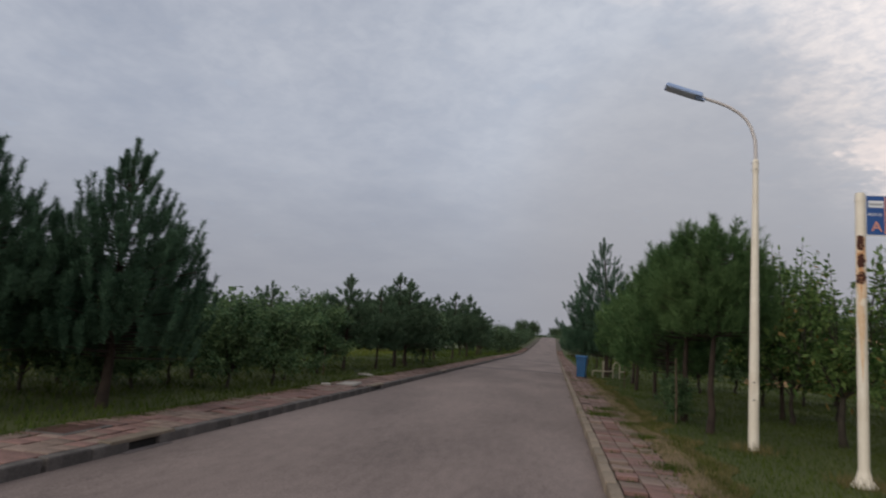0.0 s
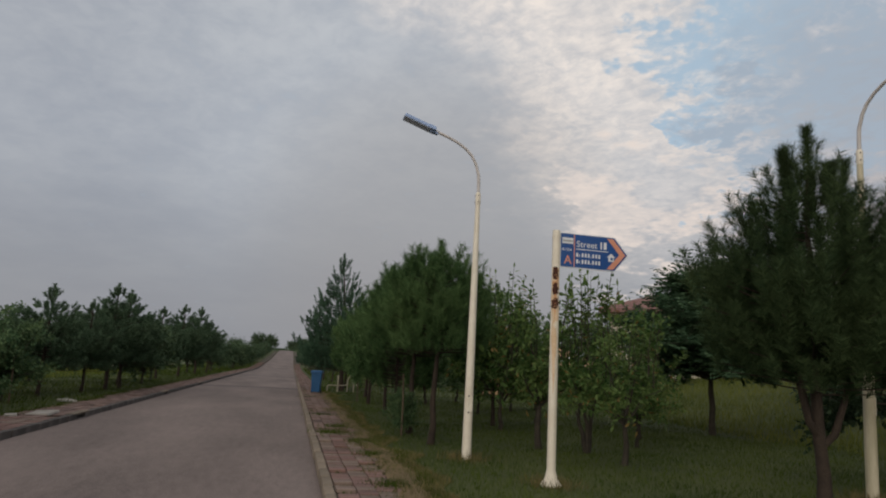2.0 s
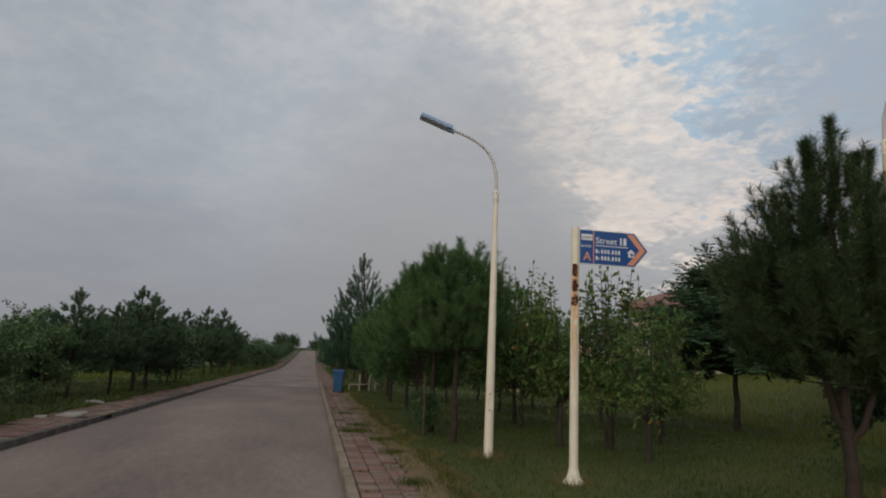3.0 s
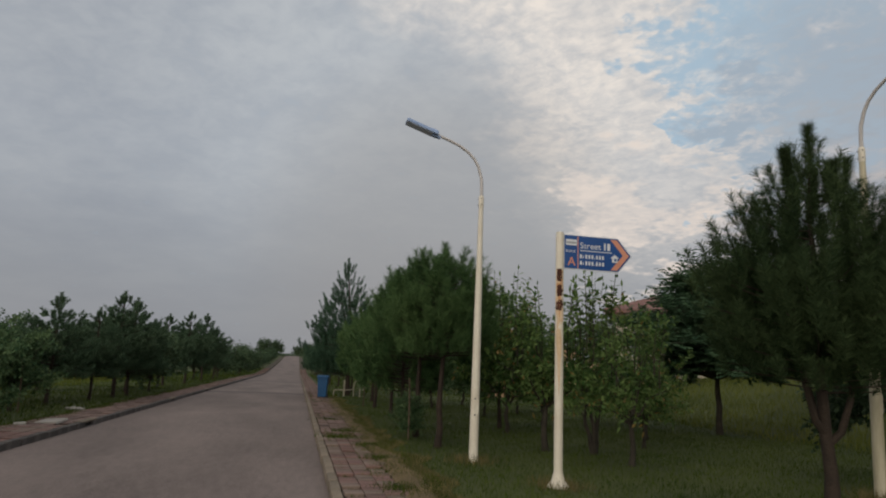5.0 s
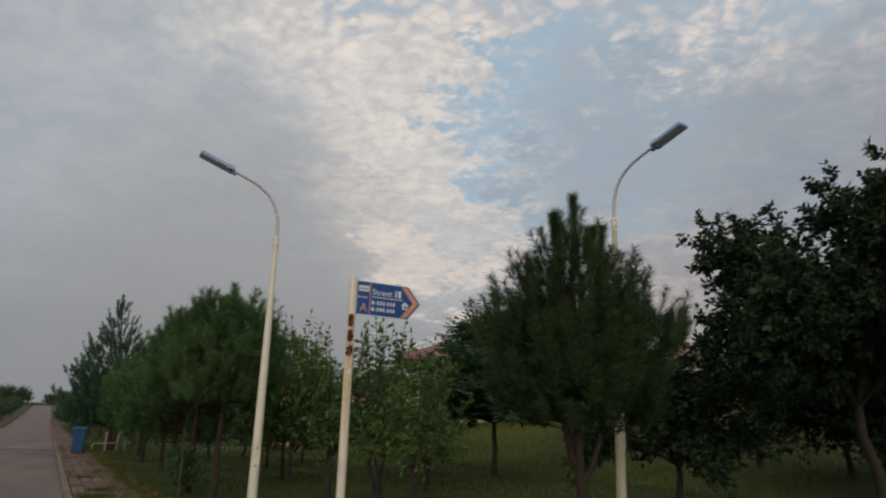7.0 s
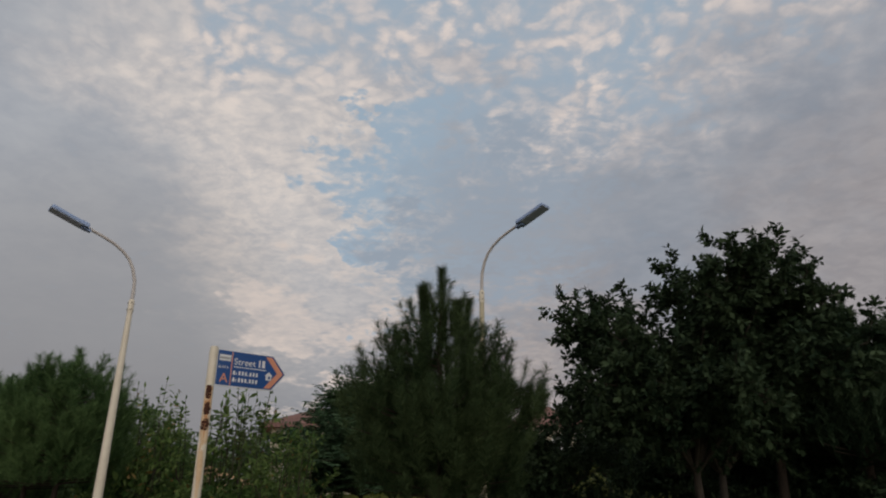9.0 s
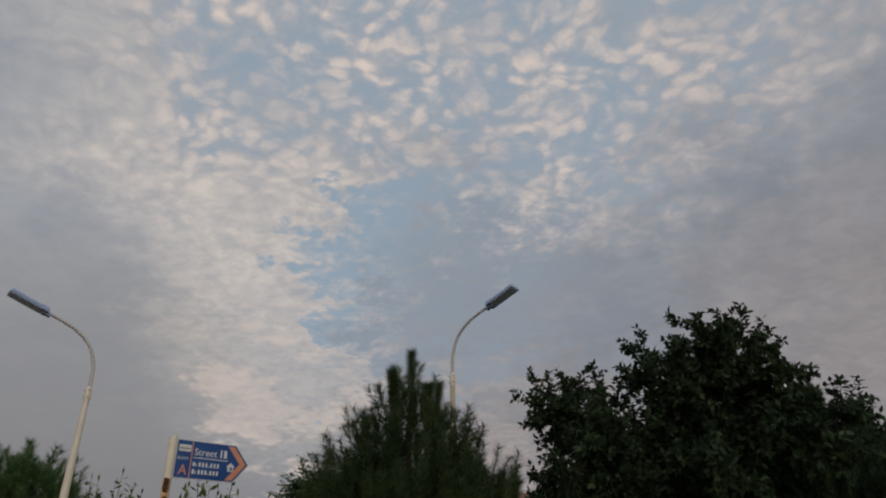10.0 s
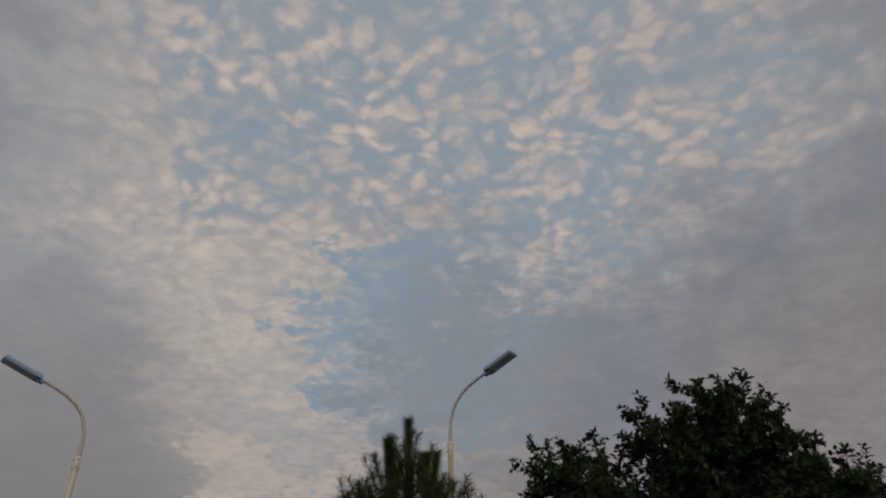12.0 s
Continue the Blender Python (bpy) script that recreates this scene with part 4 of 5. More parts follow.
for x, y, k, h, turn in ((-9.2, 12.4, PINE_FAR, 0.62, 33), (-8.7, 14.9, PINE_FAR_B, 0.60, 250), (-8.9, 19.4, PINE_FAR, 0.70, 81), (-7.4, 22.6, PINE_L, 0.79, 20), (-6.95, 25.3, PINE_L, 0.74, 60), (-6.75, 27.5, PINE_L, 0.93, 100), (-6.6, 29.0, PINE_L, 0.91, 200), (-7.3, 31.6, PINE_L, 0.80, 10), (-7.5, 41.0, PINE_L, 0.95, 210), (-7.1, 46.0, PINE_L, 1.08, 77), (-6.8, 51.5, PINE_L, 1.14, 140)):
    plant("pine_tree", k, here(x, y), NEAR, group="pines", turn=turn, scale=h)
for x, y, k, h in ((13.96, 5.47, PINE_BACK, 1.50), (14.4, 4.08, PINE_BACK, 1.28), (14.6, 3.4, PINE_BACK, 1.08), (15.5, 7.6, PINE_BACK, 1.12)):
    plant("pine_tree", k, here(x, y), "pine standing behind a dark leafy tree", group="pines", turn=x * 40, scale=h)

# ---------------------------------------------------------------- leafy trees
FRUIT_A = broadleaf_meshes(21, 3.5, 1.15, 0.65, 12, 7, 5, 7, 0.15, 0.055, LEAF, BARK, 0.05, sink=0.10, dry=0.04, shoots=7)
FRUIT_B = broadleaf_meshes(22, 3.05, 0.85, 0.70, 9, 6, 4, 6, 0.16, 0.062, LEAF, BARK, 0.04, sink=0.1, multi=3, dry=0.02, shoots=20)
FRUIT_C = broadleaf_meshes(23, 2.5, 0.95, 0.75, 10, 6, 4, 7, 0.125, 0.048, LEAF, BARK, 0.05, sink=0.10, dry=0.04, shoots=9)
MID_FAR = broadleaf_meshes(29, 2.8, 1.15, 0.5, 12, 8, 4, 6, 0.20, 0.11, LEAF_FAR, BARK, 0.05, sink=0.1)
MID_B = broadleaf_meshes(25, 2.9, 1.1, 0.6, 15, 9, 6, 8, 0.13, 0.064, LEAF_MID, BARK, 0.05, sink=0.1)
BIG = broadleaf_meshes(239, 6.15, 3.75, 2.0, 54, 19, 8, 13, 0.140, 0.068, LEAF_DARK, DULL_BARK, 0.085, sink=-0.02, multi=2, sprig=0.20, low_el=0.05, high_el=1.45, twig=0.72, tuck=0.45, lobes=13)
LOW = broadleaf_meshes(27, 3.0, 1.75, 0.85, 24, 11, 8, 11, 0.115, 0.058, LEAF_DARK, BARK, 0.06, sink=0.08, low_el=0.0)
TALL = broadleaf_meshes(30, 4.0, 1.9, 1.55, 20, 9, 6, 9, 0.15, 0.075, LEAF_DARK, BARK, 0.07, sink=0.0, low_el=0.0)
FEATHER = broadleaf_meshes(28, 5.25, 3.3, 1.7, 58, 14, 8, 13, 0.17, 0.066, FROND, BARK, 0.09, levels=True, droop=0.3, sprig=0.5, low_el=0.0, sink=0.08)

plant("fruit_tree", FRUIT_A, here(5.5, 16.7), "green fruit tree with some yellowed leaves", group="fruit trees", turn=0, scale=1.1)
plant("fruit_tree", FRUIT_C, here(5.2, 13.2), "bushy green fruit tree in the grass", group="fruit trees", turn=50, scale=1.25)
plant("fruit_tree", FRUIT_B, here(6.05, 12.7), "slender many-stemmed fruit tree with upright leafy shoots", group="fruit trees", turn=120, scale=1.12)
plant("fruit_tree", FRUIT_C, here(6.0, 11.1), "bushy green fruit tree in the grass", group="fruit trees", turn=220, scale=1.02)
plant("fruit_tree", FRUIT_A, here(7.4, 19.0), "green fruit tree with some yellowed leaves", group="fruit trees", turn=190, scale=0.92)
plant("fruit_tree", FRUIT_A, here(7.9, 14.0), "green fruit tree with some yellowed leaves", group="fruit trees", turn=75, scale=0.84)
plant("fruit_tree", FRUIT_C, here(8.9, 15.6), "small thin-stemmed fruit tree in the grass", group="fruit trees", turn=20, scale=0.85)
for x, y, k in ((6.6, 22.6, 0.95), (8.4, 24.2, 1.0), (5.6, 27.0, 1.05), (10.2, 26.4, 1.1), (9.9, 20.6, 0.8), (7.6, 29.5, 1.15)):
    plant("roadside_tree", MID_B, here(x, y), "small bushy tree growing behind the pines", group="roadside trees", turn=x * 90, scale=k)
plant("feathery_tree", FEATHER, here(12.55, 17.8), "dark wide-crowned tree with layered feathery leaves", group="", turn=0)
plant("leafy_tree", TALL, here(19.5, 20.5), "dark broad-leaved tree on the meadow", group="meadow trees", turn=100, scale=1.1)
for az, far, k in ((24.5, 40, 0.60), (28.0, 41, 0.66), (30.6, 40.5, 0.58), (33.4, 42, 0.64), (36.2, 41, 0.60), (39.0, 43, 0.70)):
    plant("garden_shrub", MID_FAR, here(far * math.sin(radians(az)), far * math.cos(radians(az))), "leafy green shrub before a cream house wall", "shrub", "garden shrubs", turn=az * 40, scale=k)
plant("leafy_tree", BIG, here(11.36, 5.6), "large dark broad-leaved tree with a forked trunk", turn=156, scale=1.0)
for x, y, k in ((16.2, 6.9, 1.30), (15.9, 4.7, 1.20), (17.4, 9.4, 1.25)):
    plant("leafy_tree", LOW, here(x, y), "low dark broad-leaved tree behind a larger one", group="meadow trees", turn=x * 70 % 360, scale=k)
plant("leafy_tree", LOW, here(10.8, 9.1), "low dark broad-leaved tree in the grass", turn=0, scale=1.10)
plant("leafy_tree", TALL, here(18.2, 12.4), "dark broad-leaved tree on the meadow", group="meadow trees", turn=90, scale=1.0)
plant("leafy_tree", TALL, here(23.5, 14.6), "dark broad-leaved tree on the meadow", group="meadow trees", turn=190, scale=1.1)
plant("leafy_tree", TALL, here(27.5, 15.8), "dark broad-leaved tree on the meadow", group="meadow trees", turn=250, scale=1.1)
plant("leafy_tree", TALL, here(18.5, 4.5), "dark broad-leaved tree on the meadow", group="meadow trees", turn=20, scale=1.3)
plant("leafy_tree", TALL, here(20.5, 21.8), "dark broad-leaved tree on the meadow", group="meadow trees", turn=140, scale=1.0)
for x, y, me, s in ((-8.0, 11.6, MID_A, 0.72), (-8.1, 13.0, MID_B, 0.74), (-6.85, 13.2, MID_A, 0.76), (-6.6, 14.9, MID_B, 0.70), (-7.2, 17.0, MID_A, 0.80), (-7.3, 19.8, MID_B, 0.82), (-9.3, 16.5, MID_A, 0.84), (-9.6, 21.0, MID_B, 0.88), (-9.5, 11.5, MID_B, 0.74), (-10.8, 13.6, MID_A, 0.85),
                   (-8.9, 23.8, MID_A, 0.9), (-11.5, 10.9, MID_B, 0.8), (-11.8, 18.0, MID_B, 0.85), (-10.4, 26.5, MID_B, 1.1), (-10.6, 31.0, MID_FAR, 1.1), (-6.7, 33.5, MID_FAR, 1.1), (-7.0, 37.0, MID_FAR, 1.1), (-8.6, 34.8, MID_FAR, 1.2)):
    plant("roadside_tree", me, here(x, y), "small bushy roadside tree with a thin trunk", group="roadside trees", turn=(x * 77 + y * 31) % 360, scale=s)
rng = random.Random(9)
for i in range(34):
    y = 53.5 + i * 4.6 + rng.uniform(-1, 1)
    k = rng.choice((MID_FAR, MID_FAR, MID_FAR, PINE_FAR, PINE_FAR_B))
    plant("pine_tree" if k is not MID_FAR else "roadside_tree", k, here(-7.2 + rng.uniform(-0.8, 0.6), y), NEAR if k is not MID_FAR else "small bushy roadside tree with a thin trunk", group="pines" if k is not MID_FAR else "roadside trees", turn=rng.uniform(0, 360), scale=rng.uniform(0.9, 1.25) * (0.85 if k is not MID_FAR else 1.1))
for x, y, s in ((-8.6, 244, 2.2), (-11, 238, 2.3), (-7.6, 256, 2.2), (-13, 248, 2.3), (-0.9, 304, 1.9), (0.4, 298, 1.8), (2.6, 292, 2.1), (4.5, 255, 2.0), (7, 244, 2.1), (9, 232, 2.0), (4, 285, 2.0)):
    plant("roadside_tree", MID_FAR, here(x, y), "distant dark tree at the end of the road", group="far trees", turn=x * 50 % 360, scale=s)


# ---------------------------------------------------------------- far woods
def belt(name, spots, seed, label):
    """Far edge of woods as clumps of leaves of uneven height."""
    r = np.random.default_rng(seed)
    allq = []
    for x, y, h, w in spots:
        for c in range(9):
            cx, cy = x + r.normal() * w * 0.45, y + r.normal() * w * 0.45
            cz = land(float(cx), float(cy)) + h * r.uniform(0.12, 0.85)
            n = 42
            q = r.normal(size=(n, 3)) * np.array([w * 0.26, w * 0.26, h * 0.14]) + np.array([cx, cy, cz])
            allq.append(leaf_cards(r, q, unit(r.normal(size=(n, 3))), 0.66, 0.42, 0.3))
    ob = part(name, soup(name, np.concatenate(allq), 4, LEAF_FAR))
    return tagged(ob, label, "woods", kind="stuff")


r0 = random.Random(31)
belt("far_woods", [(x + r0.uniform(-2, 2), 275 + r0.uniform(-10, 25), r0.uniform(2.5, 4.5) if abs(x) > 14 else 0.8, 6) for x in range(-70, 80, 5)], 43, "low dark woods beyond the crest of the road")
belt("far_woods", [(d * math.sin(radians(a)), d * math.cos(radians(a)), r0.uniform(3.5, 6.0), 4.5) for a in range(14, 96, 3) for d in (r0.uniform(52, 60), r0.uniform(64, 72))], 41, "far dark edge of woods beyond the meadow")
belt("far_woods", [(-d * math.sin(radians(a)), d * math.cos(radians(a)), r0.uniform(2.6, 4.2), 4.5) for a in range(17, 70, 3) for d in (r0.uniform(55, 66), r0.uniform(75, 85))], 42, "far dark edge of woods beyond the meadow")


# ---------------------------------------------------------------- houses behind the trees
def house(m, w, d, h, wall, label, tiles):
    hs = thing("house", m, label, "house", "houses")
    part("wall", box((-w / 2, -d / 2, -1.5), (w / 2, d / 2, h), 0.02), hs, "", None, wall)
    e, rh = 0.7, 1.5
    lo, hi = h, h + rh
    verts = [(-w / 2 - e, -d / 2 - e, lo), (w / 2 + e, -d / 2 - e, lo), (w / 2 + e, d / 2 + e, lo), (-w / 2 - e, d / 2 + e, lo), (-w / 2 + d * 0.35, 0, hi), (w / 2 - d * 0.35, 0, hi)]
    verts += [(x, y, z - 0.22) for x, y, z in verts[:4]]
    faces = [(0, 1, 5, 4), (1, 2, 5), (2, 3, 4, 5), (3, 0, 4), (0, 6, 7, 1), (1, 7, 8, 2), (2, 8, 9, 3), (3, 9, 6, 0), (9, 8, 7, 6)]
    roof = part("roof", mesh_of("roof", verts, faces, tiles), hs, "tiled hipped roof")
    for k in range(11):                                   # tile courses on the front slope
        s0, s1 = k / 11, (k + 1) / 11
        def edge(s, lift):
            run = (w / 2 + e) * (1 - s) + (w / 2 - d * 0.35) * s
            y = (-d / 2 - e) * (1 - s)
            return (-run, y, lo + rh * s + lift), (run, y, lo + rh * s + lift)
        a, b = edge(s0, 0.05)
        c, dd = edge(s1, 0.02)
        part("tile_course", mesh_of("tile_course", [a, b, dd, c, (a[0], a[1], a[2] - 0.05), (b[0], b[1], b[2] - 0.05)], [(0, 1, 2, 3), (4, 5, 1, 0)], tiles), roof)
    n = max(int(w / 2.6), 2)
    for level in range(2 if h > 5 else 1):
        for i in range(n):
            x = -w / 2 + w * (i + 0.5) / n
            z = 1.1 + level * 3.1
            win = part("window", box((x - 0.62, -d / 2 - 0.05, z - 0.06), (x + 0.62, -d / 2 + 0.02, z + 1.36), 0.01), hs, "", None, SIGN_WHITE)
            part("pane", box((x - 0.54, -d / 2 - 0.056, z + 0.02), (x - 0.03, -d / 2 - 0.04, z + 1.28), 0.004), win, "dark glass", None, GLASS)
            part("pane", box((x + 0.03, -d / 2 - 0.056, z + 0.02), (x + 0.54, -d / 2 - 0.04, z + 1.28), 0.004), win, "dark glass", None, GLASS)
    return hs


def stand(az, dist):
    x, y = dist * math.sin(radians(az)), dist * math.cos(radians(az))
    return pose(x, y, land(x, y) - 0.1, 0, 0, -az)


house(stand(33.2, 48), 9.0, 8, 4.0, WALL_CREAM, "cream house with a red tiled roof behind trees", ROOF_RED)
house(stand(50.6, 50), 4.0, 5, 3.2, WALL_CREAM, "cream house with a red tiled roof behind trees", ROOF_RED)
house(stand(20.5, 46), 8.0, 7, 1.9, WALL_TAN, "tan rendered house glimpsed through fruit trees", WALL_TAN)

# stakes beside saplings
for x, y, h in ((2.55, 14.6, 1.35), (-7.0, 19.5, 1.5), (2.75, 26.6, 1.2)):
    st = thing("stake", pose(x, y, GROUND, 2, -3, 30), "thin weathered wooden stake beside a young tree", "stake", "stakes")
    v, f = tube([(0, 0, -0.1), (0.01, 0, h * 0.5), (0, 0.01, h)], [0.024, 0.021, 0.018], 7)
    part("pole", mesh_of("pole", v, f, STAKE, True), st)


# ---------------------------------------------------------------- grass
def blades(name, seed, n, pick, tall, wide, mat, label, lean=0.35):
    r = np.random.default_rng(seed)
    xy = pick(r, n)
    z = np.array([land(float(x), float(y)) for x, y in xy])
    root = np.column_stack([xy, z - 0.02])
    a = r.uniform(0, 6.283, len(xy))
    side = np.column_stack([np.cos(a), np.sin(a), 0 * a]) * (wide * r.uniform(0.6, 1.3, (len(xy), 1)))
    tip = root + np.column_stack([r.normal(size=(len(xy), 2)) * lean * tall, tall * r.uniform(0.45, 1.25, len(xy))])
    ob = part(name, soup(name, np.stack([root - side, root + side, tip], axis=1), 3, mat))
    return tagged(ob, label, "grass", kind="stuff")


def rect(x0, x1, y0, y1, near=1.0):
    def pick(r, n):
        return np.column_stack([r.uniform(x0, x1, n), y0 + (y1 - y0) * r.uniform(0, 1, n) ** near])
    return pick


def strip(x0, spread, y0, y1, sign_x, near=1.5):
    def pick(r, n):
        y = y0 + (y1 - y0) * r.uniform(0, 1, n) ** near
        wav = np.array([noise.noise(Vector((0, v * 0.9, x0))) for v in y])
        return np.column_stack([x0 + sign_x * (np.abs(r.normal(size=n)) * spread + wav * spread * 1.5), y])
    return pick


worn_y = [-19.4 + 0.2 * i for i in range(267)]
worn_v, worn_f = [], []
for i, y in enumerate(worn_y):                            # bare strip with a ragged outer edge
    out = 1.98 + 0.38 * noise.noise(Vector((0, y * 0.55, 7.0))) + 0.10 * noise.noise(Vector((3, y * 2.1, 1.0)))
    inn = 1.50 + 0.16 * noise.noise(Vector((5, y * 0.7, 2.0))) + 0.12 * noise.noise(Vector((8, y * 2.4, 4.0)))
    for x, z in ((inn, rise(y) + 0.112), ((inn + out) / 2, rise(y) + 0.138), (out, land(out, y) - 0.005)):
        worn_v.append((x, y, z))
    if i:
        a = 3 * i
        worn_f += [(a - 3, a - 2, a + 1, a), (a - 2, a - 1, a + 2, a + 1)]
tagged(part("ground_bare_strip", mesh_of("ground_bare_strip", worn_v, worn_f, DIRT, True)), "bare sandy soil along the pavement edge", "soil", kind="structure")
# darker blades carried out to x = 14 to paint the shade under the trees
blades("lawn_grass", 51, 130000, rect(1.98, 14.0, 4.0, 34.0, 1.4), 0.10, 0.006, GRASS, "short dark green grass of the verge")
blades("lawn_grass", 66, 16000, rect(1.98, 9.0, -4.0, 4.0, 1.0), 0.10, 0.007, GRASS, "short dark green grass of the verge")
blades("lawn_grass", 67, 8000, rect(-11.0, -5.95, -4.0, 3.0, 1.0), 0.12, 0.009, GRASS, "short dark green grass of the verge")
blades("lawn_grass", 52, 45000, rect(-14.0, -5.95, 3.0, 48.0, 1.5), 0.14, 0.010, GRASS, "short dark green grass of the verge")
# brighter blades only from x = 13 on, where the meadow lies in the light
blades("meadow_grass", 53, 105000, rect(13.0, 42.0, 9.0, 55.0, 1.0), 0.32, 0.010, MEADOW, "tall yellow-green meadow grass", 0.3)
blades("meadow_grass", 54, 40000, rect(-45.0, -11.0, 8.0, 55.0, 1.0), 0.32, 0.014, MEADOW, "tall yellow-green meadow grass", 0.3)
blades("lawn_grass", 55, 16000, rect(2.0, 12.0, 34.0, 110.0, 1.0), 0.20, 0.02, GRASS, "short dark green grass of the verge")
blades("lawn_grass", 56, 16000, rect(-14.0, -6.0, 48.0, 130.0, 1.0), 0.22, 0.025, GRASS, "short dark green grass of the verge")
blades("edge_grass", 57, 15000, strip(2.02, 0.24, 4.0, 45.0, -1), 0.09, 0.006, GRASS, "grass creeping over the pavement edge")
blades("edge_grass", 58, 26000, strip(2.18, 0.36, 4.0, 34.0, -1), 0.085, 0.005, DRY, "dry straw-coloured grass along the pavement")
blades("edge_grass", 59, 16000, strip(-5.95, 0.14, 3.0, 50.0, 1), 0.09, 0.007, GRASS, "grass creeping over the pavement edge")
blades("edge_grass", 64, 5000, strip(-5.85, 0.16, 3.0, 34.0, 1), 0.05, 0.006, DRY, "dry straw-coloured grass along the pavement")
blades("edge_grass", 65, 2600, strip(0.80, 0.05, 5.0, 40.0, 1), 0.045, 0.005, GRASS, "weeds in the joint beside the kerb")


def ring(x, y, s):
    def pick(r, n):
        return np.column_stack([x + r.normal(size=n) * s, y + r.normal(size=n) * s])
    return pick


for i, (x, y) in enumerate(((3.77, 9.03), (3.154, 11.38), (8.23, 8.11))):
    blades("grass_tuft", 60 + i, 420, ring(x, y, 0.20), 0.17, 0.006, DRY, "dry grass tuft at the foot of a post")
for i, (x, y, s) in enumerate(((1.12, 14.9, 0.20), (1.48, 8.8, 0.17), (1.30, 16.2, 0.16), (1.55, 11.6, 0.15), (1.05, 19.5, 0.20), (1.50, 13.4, 0.13))):
    blades("grass_tuft", 70 + i, 520, ring(x, y, s), 0.10, 0.006, GRASS, "low weedy grass growing between the pavers")
weeds = random.Random(21)
for i in range(26):                                       # thin weeds, thicker towards the verge
    y = 8.0 + 26.0 * (i + weeds.random()) / 26
    x = 1.66 - abs(weeds.gauss(0, 0.30))
    blades("grass_tuft", 70 + i, weeds.randrange(60, 260), ring(max(x, 0.86), y, weeds.uniform(0.08, 0.26)), 0.06, 0.006, weeds.choice((GRASS, GRASS, DRY)), "green and dry weeds growing between paving blocks")

# ---------------------------------------------------------------- kerbs and paving blocks
def kerb_line(name, x0, x1, y0, y1, singles_to, seed, mat, skip=()):
    r = random.Random(seed)
    parent = tagged(new(name), "weathered grey concrete kerb stones along the road", "kerb", kind="structure")
    bm = box((x0, -0.296, -0.10), (x1, 0.296, KERB_H), 0.018)
    me = bpy.data.meshes.new("kerb_stone")
    bm.to_mesh(me)
    bm.free()
    me.materials.append(mat)
    y = y0
    far = []
    cubev = [(x0, -0.296, -0.1), (x1, -0.296, -0.1), (x1, 0.296, -0.1), (x0, 0.296, -0.1), (x0, -0.296, KERB_H), (x1, -0.296, KERB_H), (x1, 0.296, KERB_H), (x0, 0.296, KERB_H)]
    cubef = [(0, 3, 2, 1), (4, 5, 6, 7), (0, 1, 5, 4), (1, 2, 6, 5), (2, 3, 7, 6), (3, 0, 4, 7)]
    while y < y1:
        if not any(abs(y - s) < 0.55 for s in skip):
            if y < singles_to:
                part("kerb_stone", me, parent, "", pose(r.uniform(-0.008, 0.008), y, rise(y) + r.uniform(-0.012, 0.006), r.uniform(-0.5, 0.5), 0, r.uniform(-0.6, 0.6)))
            else:
                far.append(([Vector(c) + Vector((0, y, rise(y))) for c in cubev], cubef))
        y += 0.6
    for k in range(1, 28):                                # stones farther back along the street
        y = y0 - 0.6 * k
        far.append(([Vector(c) + Vector((0, y, rise(y))) for c in cubev], cubef))
    v, f = merge(far)
    ob = part("far_kerb_stones", mesh_of("far_kerb_stones", v, f, mat), parent)
    ob["kind"] = "stuff"


kerb_line("kerb_right", ROAD_R, ROAD_R + KERB_W, -3.0, 150, 48, 1, KERB)
kerb_line("kerb_left", ROAD_L - KERB_W, ROAD_L, -3.0, 150, 48, 2, KERB_DIRTY, DRAINS)


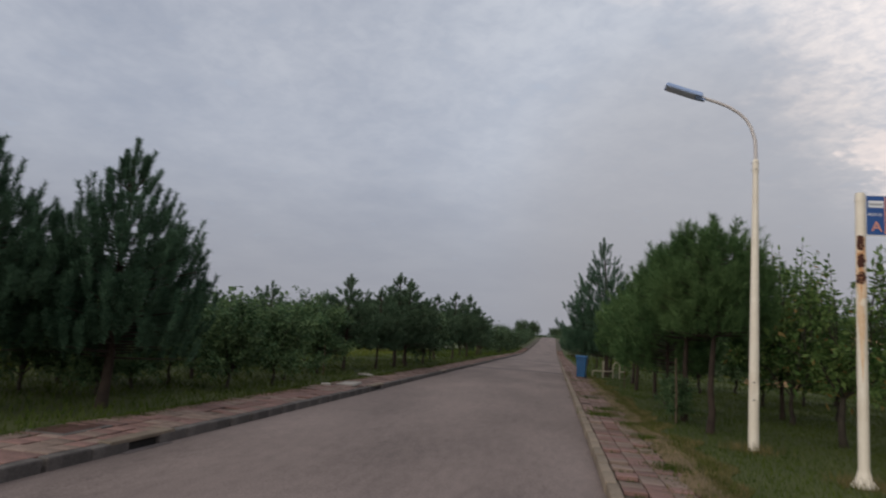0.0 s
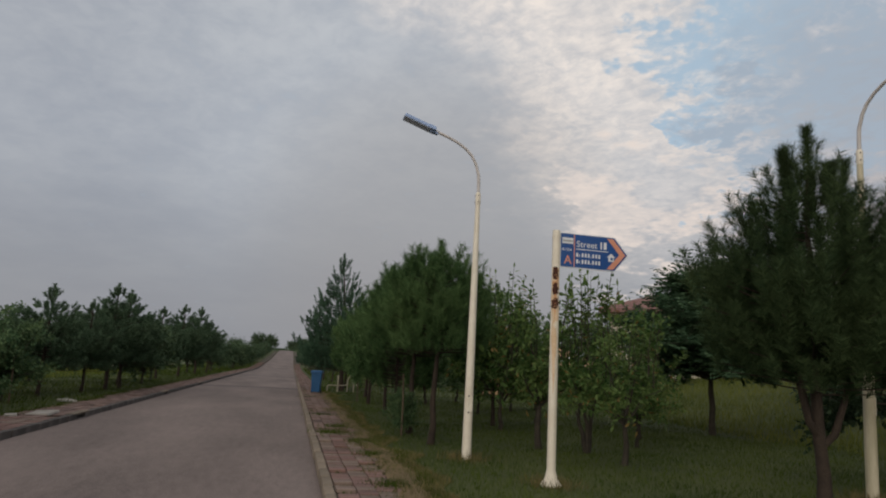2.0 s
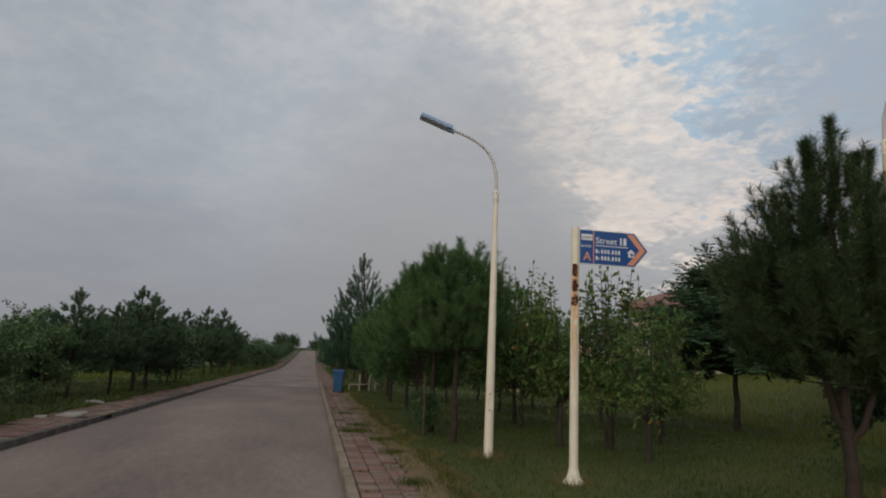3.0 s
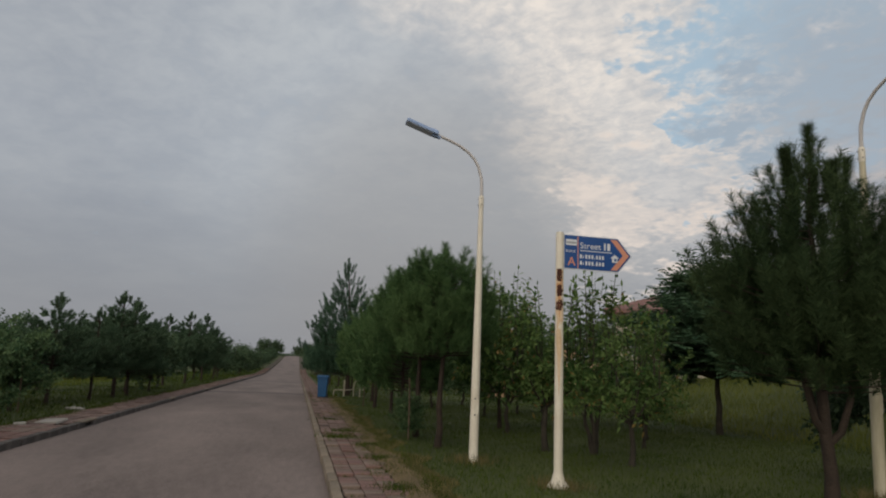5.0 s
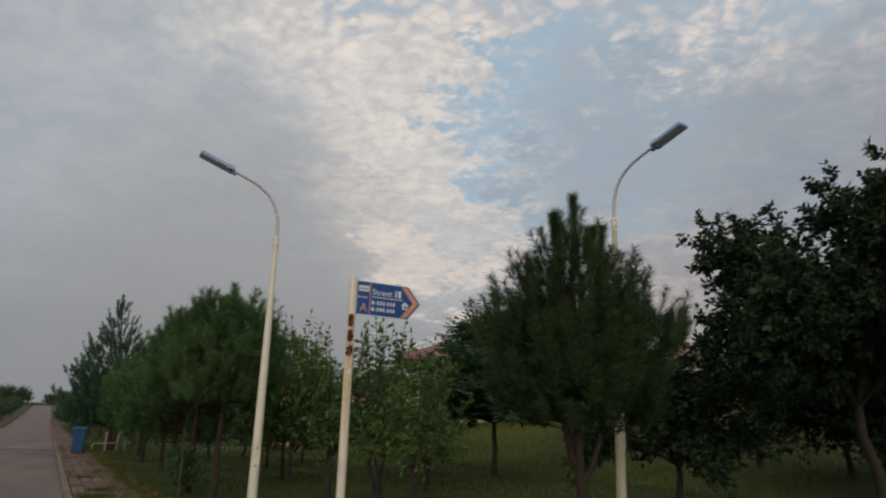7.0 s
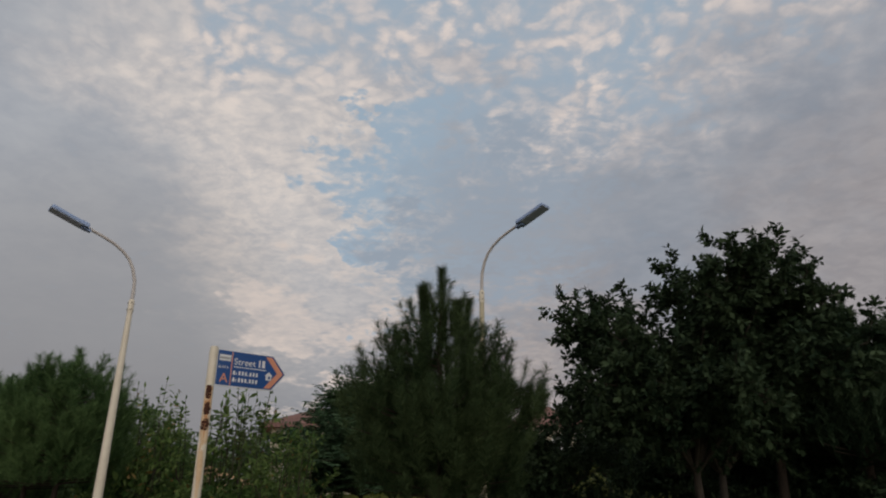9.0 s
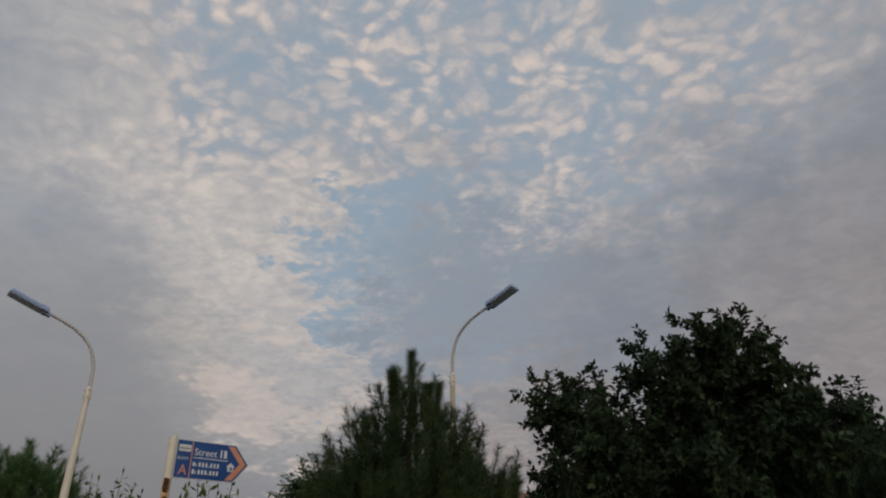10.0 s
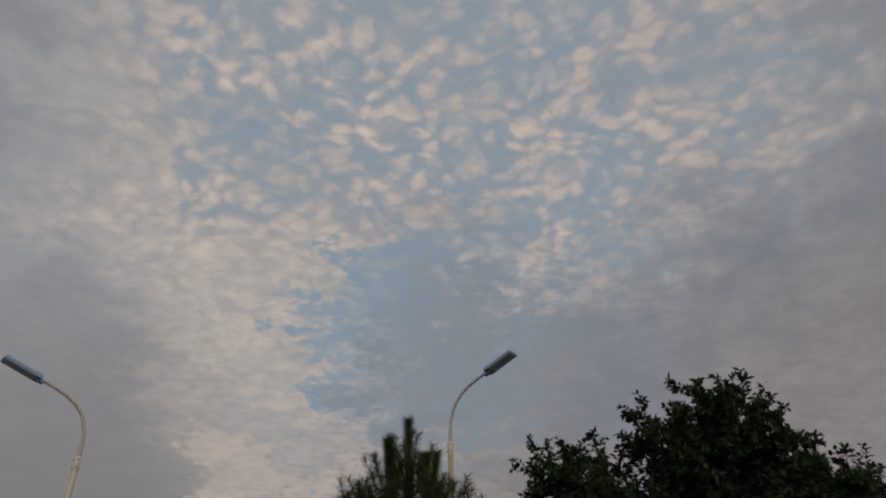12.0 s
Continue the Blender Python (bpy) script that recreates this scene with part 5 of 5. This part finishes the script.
def paving(name, x0, x1, y0, split, y1, seed, stripe):
    r = random.Random(seed)
    parent = tagged(new(name), "worn red and grey concrete paving blocks with gaps", "pavement", kind="structure")
    cols = 4
    w = (x1 - x0) / cols
    meshes = []
    for mat in (PAVER_R, PAVER_G):
        bm = box((-w / 2 + 0.007, -0.118, -0.05), (w / 2 - 0.007, 0.118, 0.0), 0.006)
        me = bpy.data.meshes.new("paver")
        bm.to_mesh(me)
        bm.free()
        me.materials.append(mat)
        meshes.append(me)
    far = []
    row, y = 0, y0
    while y < y1:
        for c in range(cols):
            if r.random() < (0.05 if 0 < c < cols - 1 else 0.12):
                continue
            x = x0 + w * (c + 0.5)
            z = rise(y) + 0.118 + r.uniform(-0.009, 0.006) + 0.018 * noise.noise(Vector((x * 0.8, y * 0.45, 5)))
            red = ((row // 2 + c // 2) % 2 == 0) if stripe else ((row // 3) % 4 != 0)
            if r.random() < (0.35 if stripe and red else 0.2):
                red = not red
            if y < split:
                part("paver", meshes[0 if red else 1], parent, "", pose(x, y, z, r.uniform(-1.4, 1.4), r.uniform(-1.4, 1.4), r.uniform(-2.0, 2.0)))
            else:
                a, b = w / 2 - 0.01, 0.115
                far.append(([(x - a, y - b, z), (x + a, y - b, z), (x + a, y + b, z), (x - a, y + b, z), (x - a, y - b, z - 0.04), (x + a, y - b, z - 0.04)], [(0, 1, 2, 3), (4, 5, 1, 0)]))
        row += 1
        y += 0.25
    for k in range(1, 66):                                # blocks farther back along the street
        for c in range(cols):
            x, y = x0 + w * (c + 0.5), y0 - 0.25 * k
            z, a, b = rise(y) + 0.118 + r.uniform(-0.008, 0.005), w / 2 - 0.01, 0.115
            far.append(([(x - a, y - b, z), (x + a, y - b, z), (x + a, y + b, z), (x - a, y + b, z), (x - a, y - b, z - 0.04), (x + a, y - b, z - 0.04)], [(0, 1, 2, 3), (4, 5, 1, 0)]))
    v, f = merge(far)
    ob = part("far_pavers", mesh_of("far_pavers", v, f, PAVER_FAR), parent)
    ob["kind"] = "stuff"


paving("pavement_right", ROAD_R + KERB_W + 0.01, PAVE_R - 0.02, -3.0, 16.0, 130, 3, True)
paving("pavement_left", PAVE_L + 0.02, ROAD_L - KERB_W - 0.01, -3.0, 16.0, 130, 4, False)
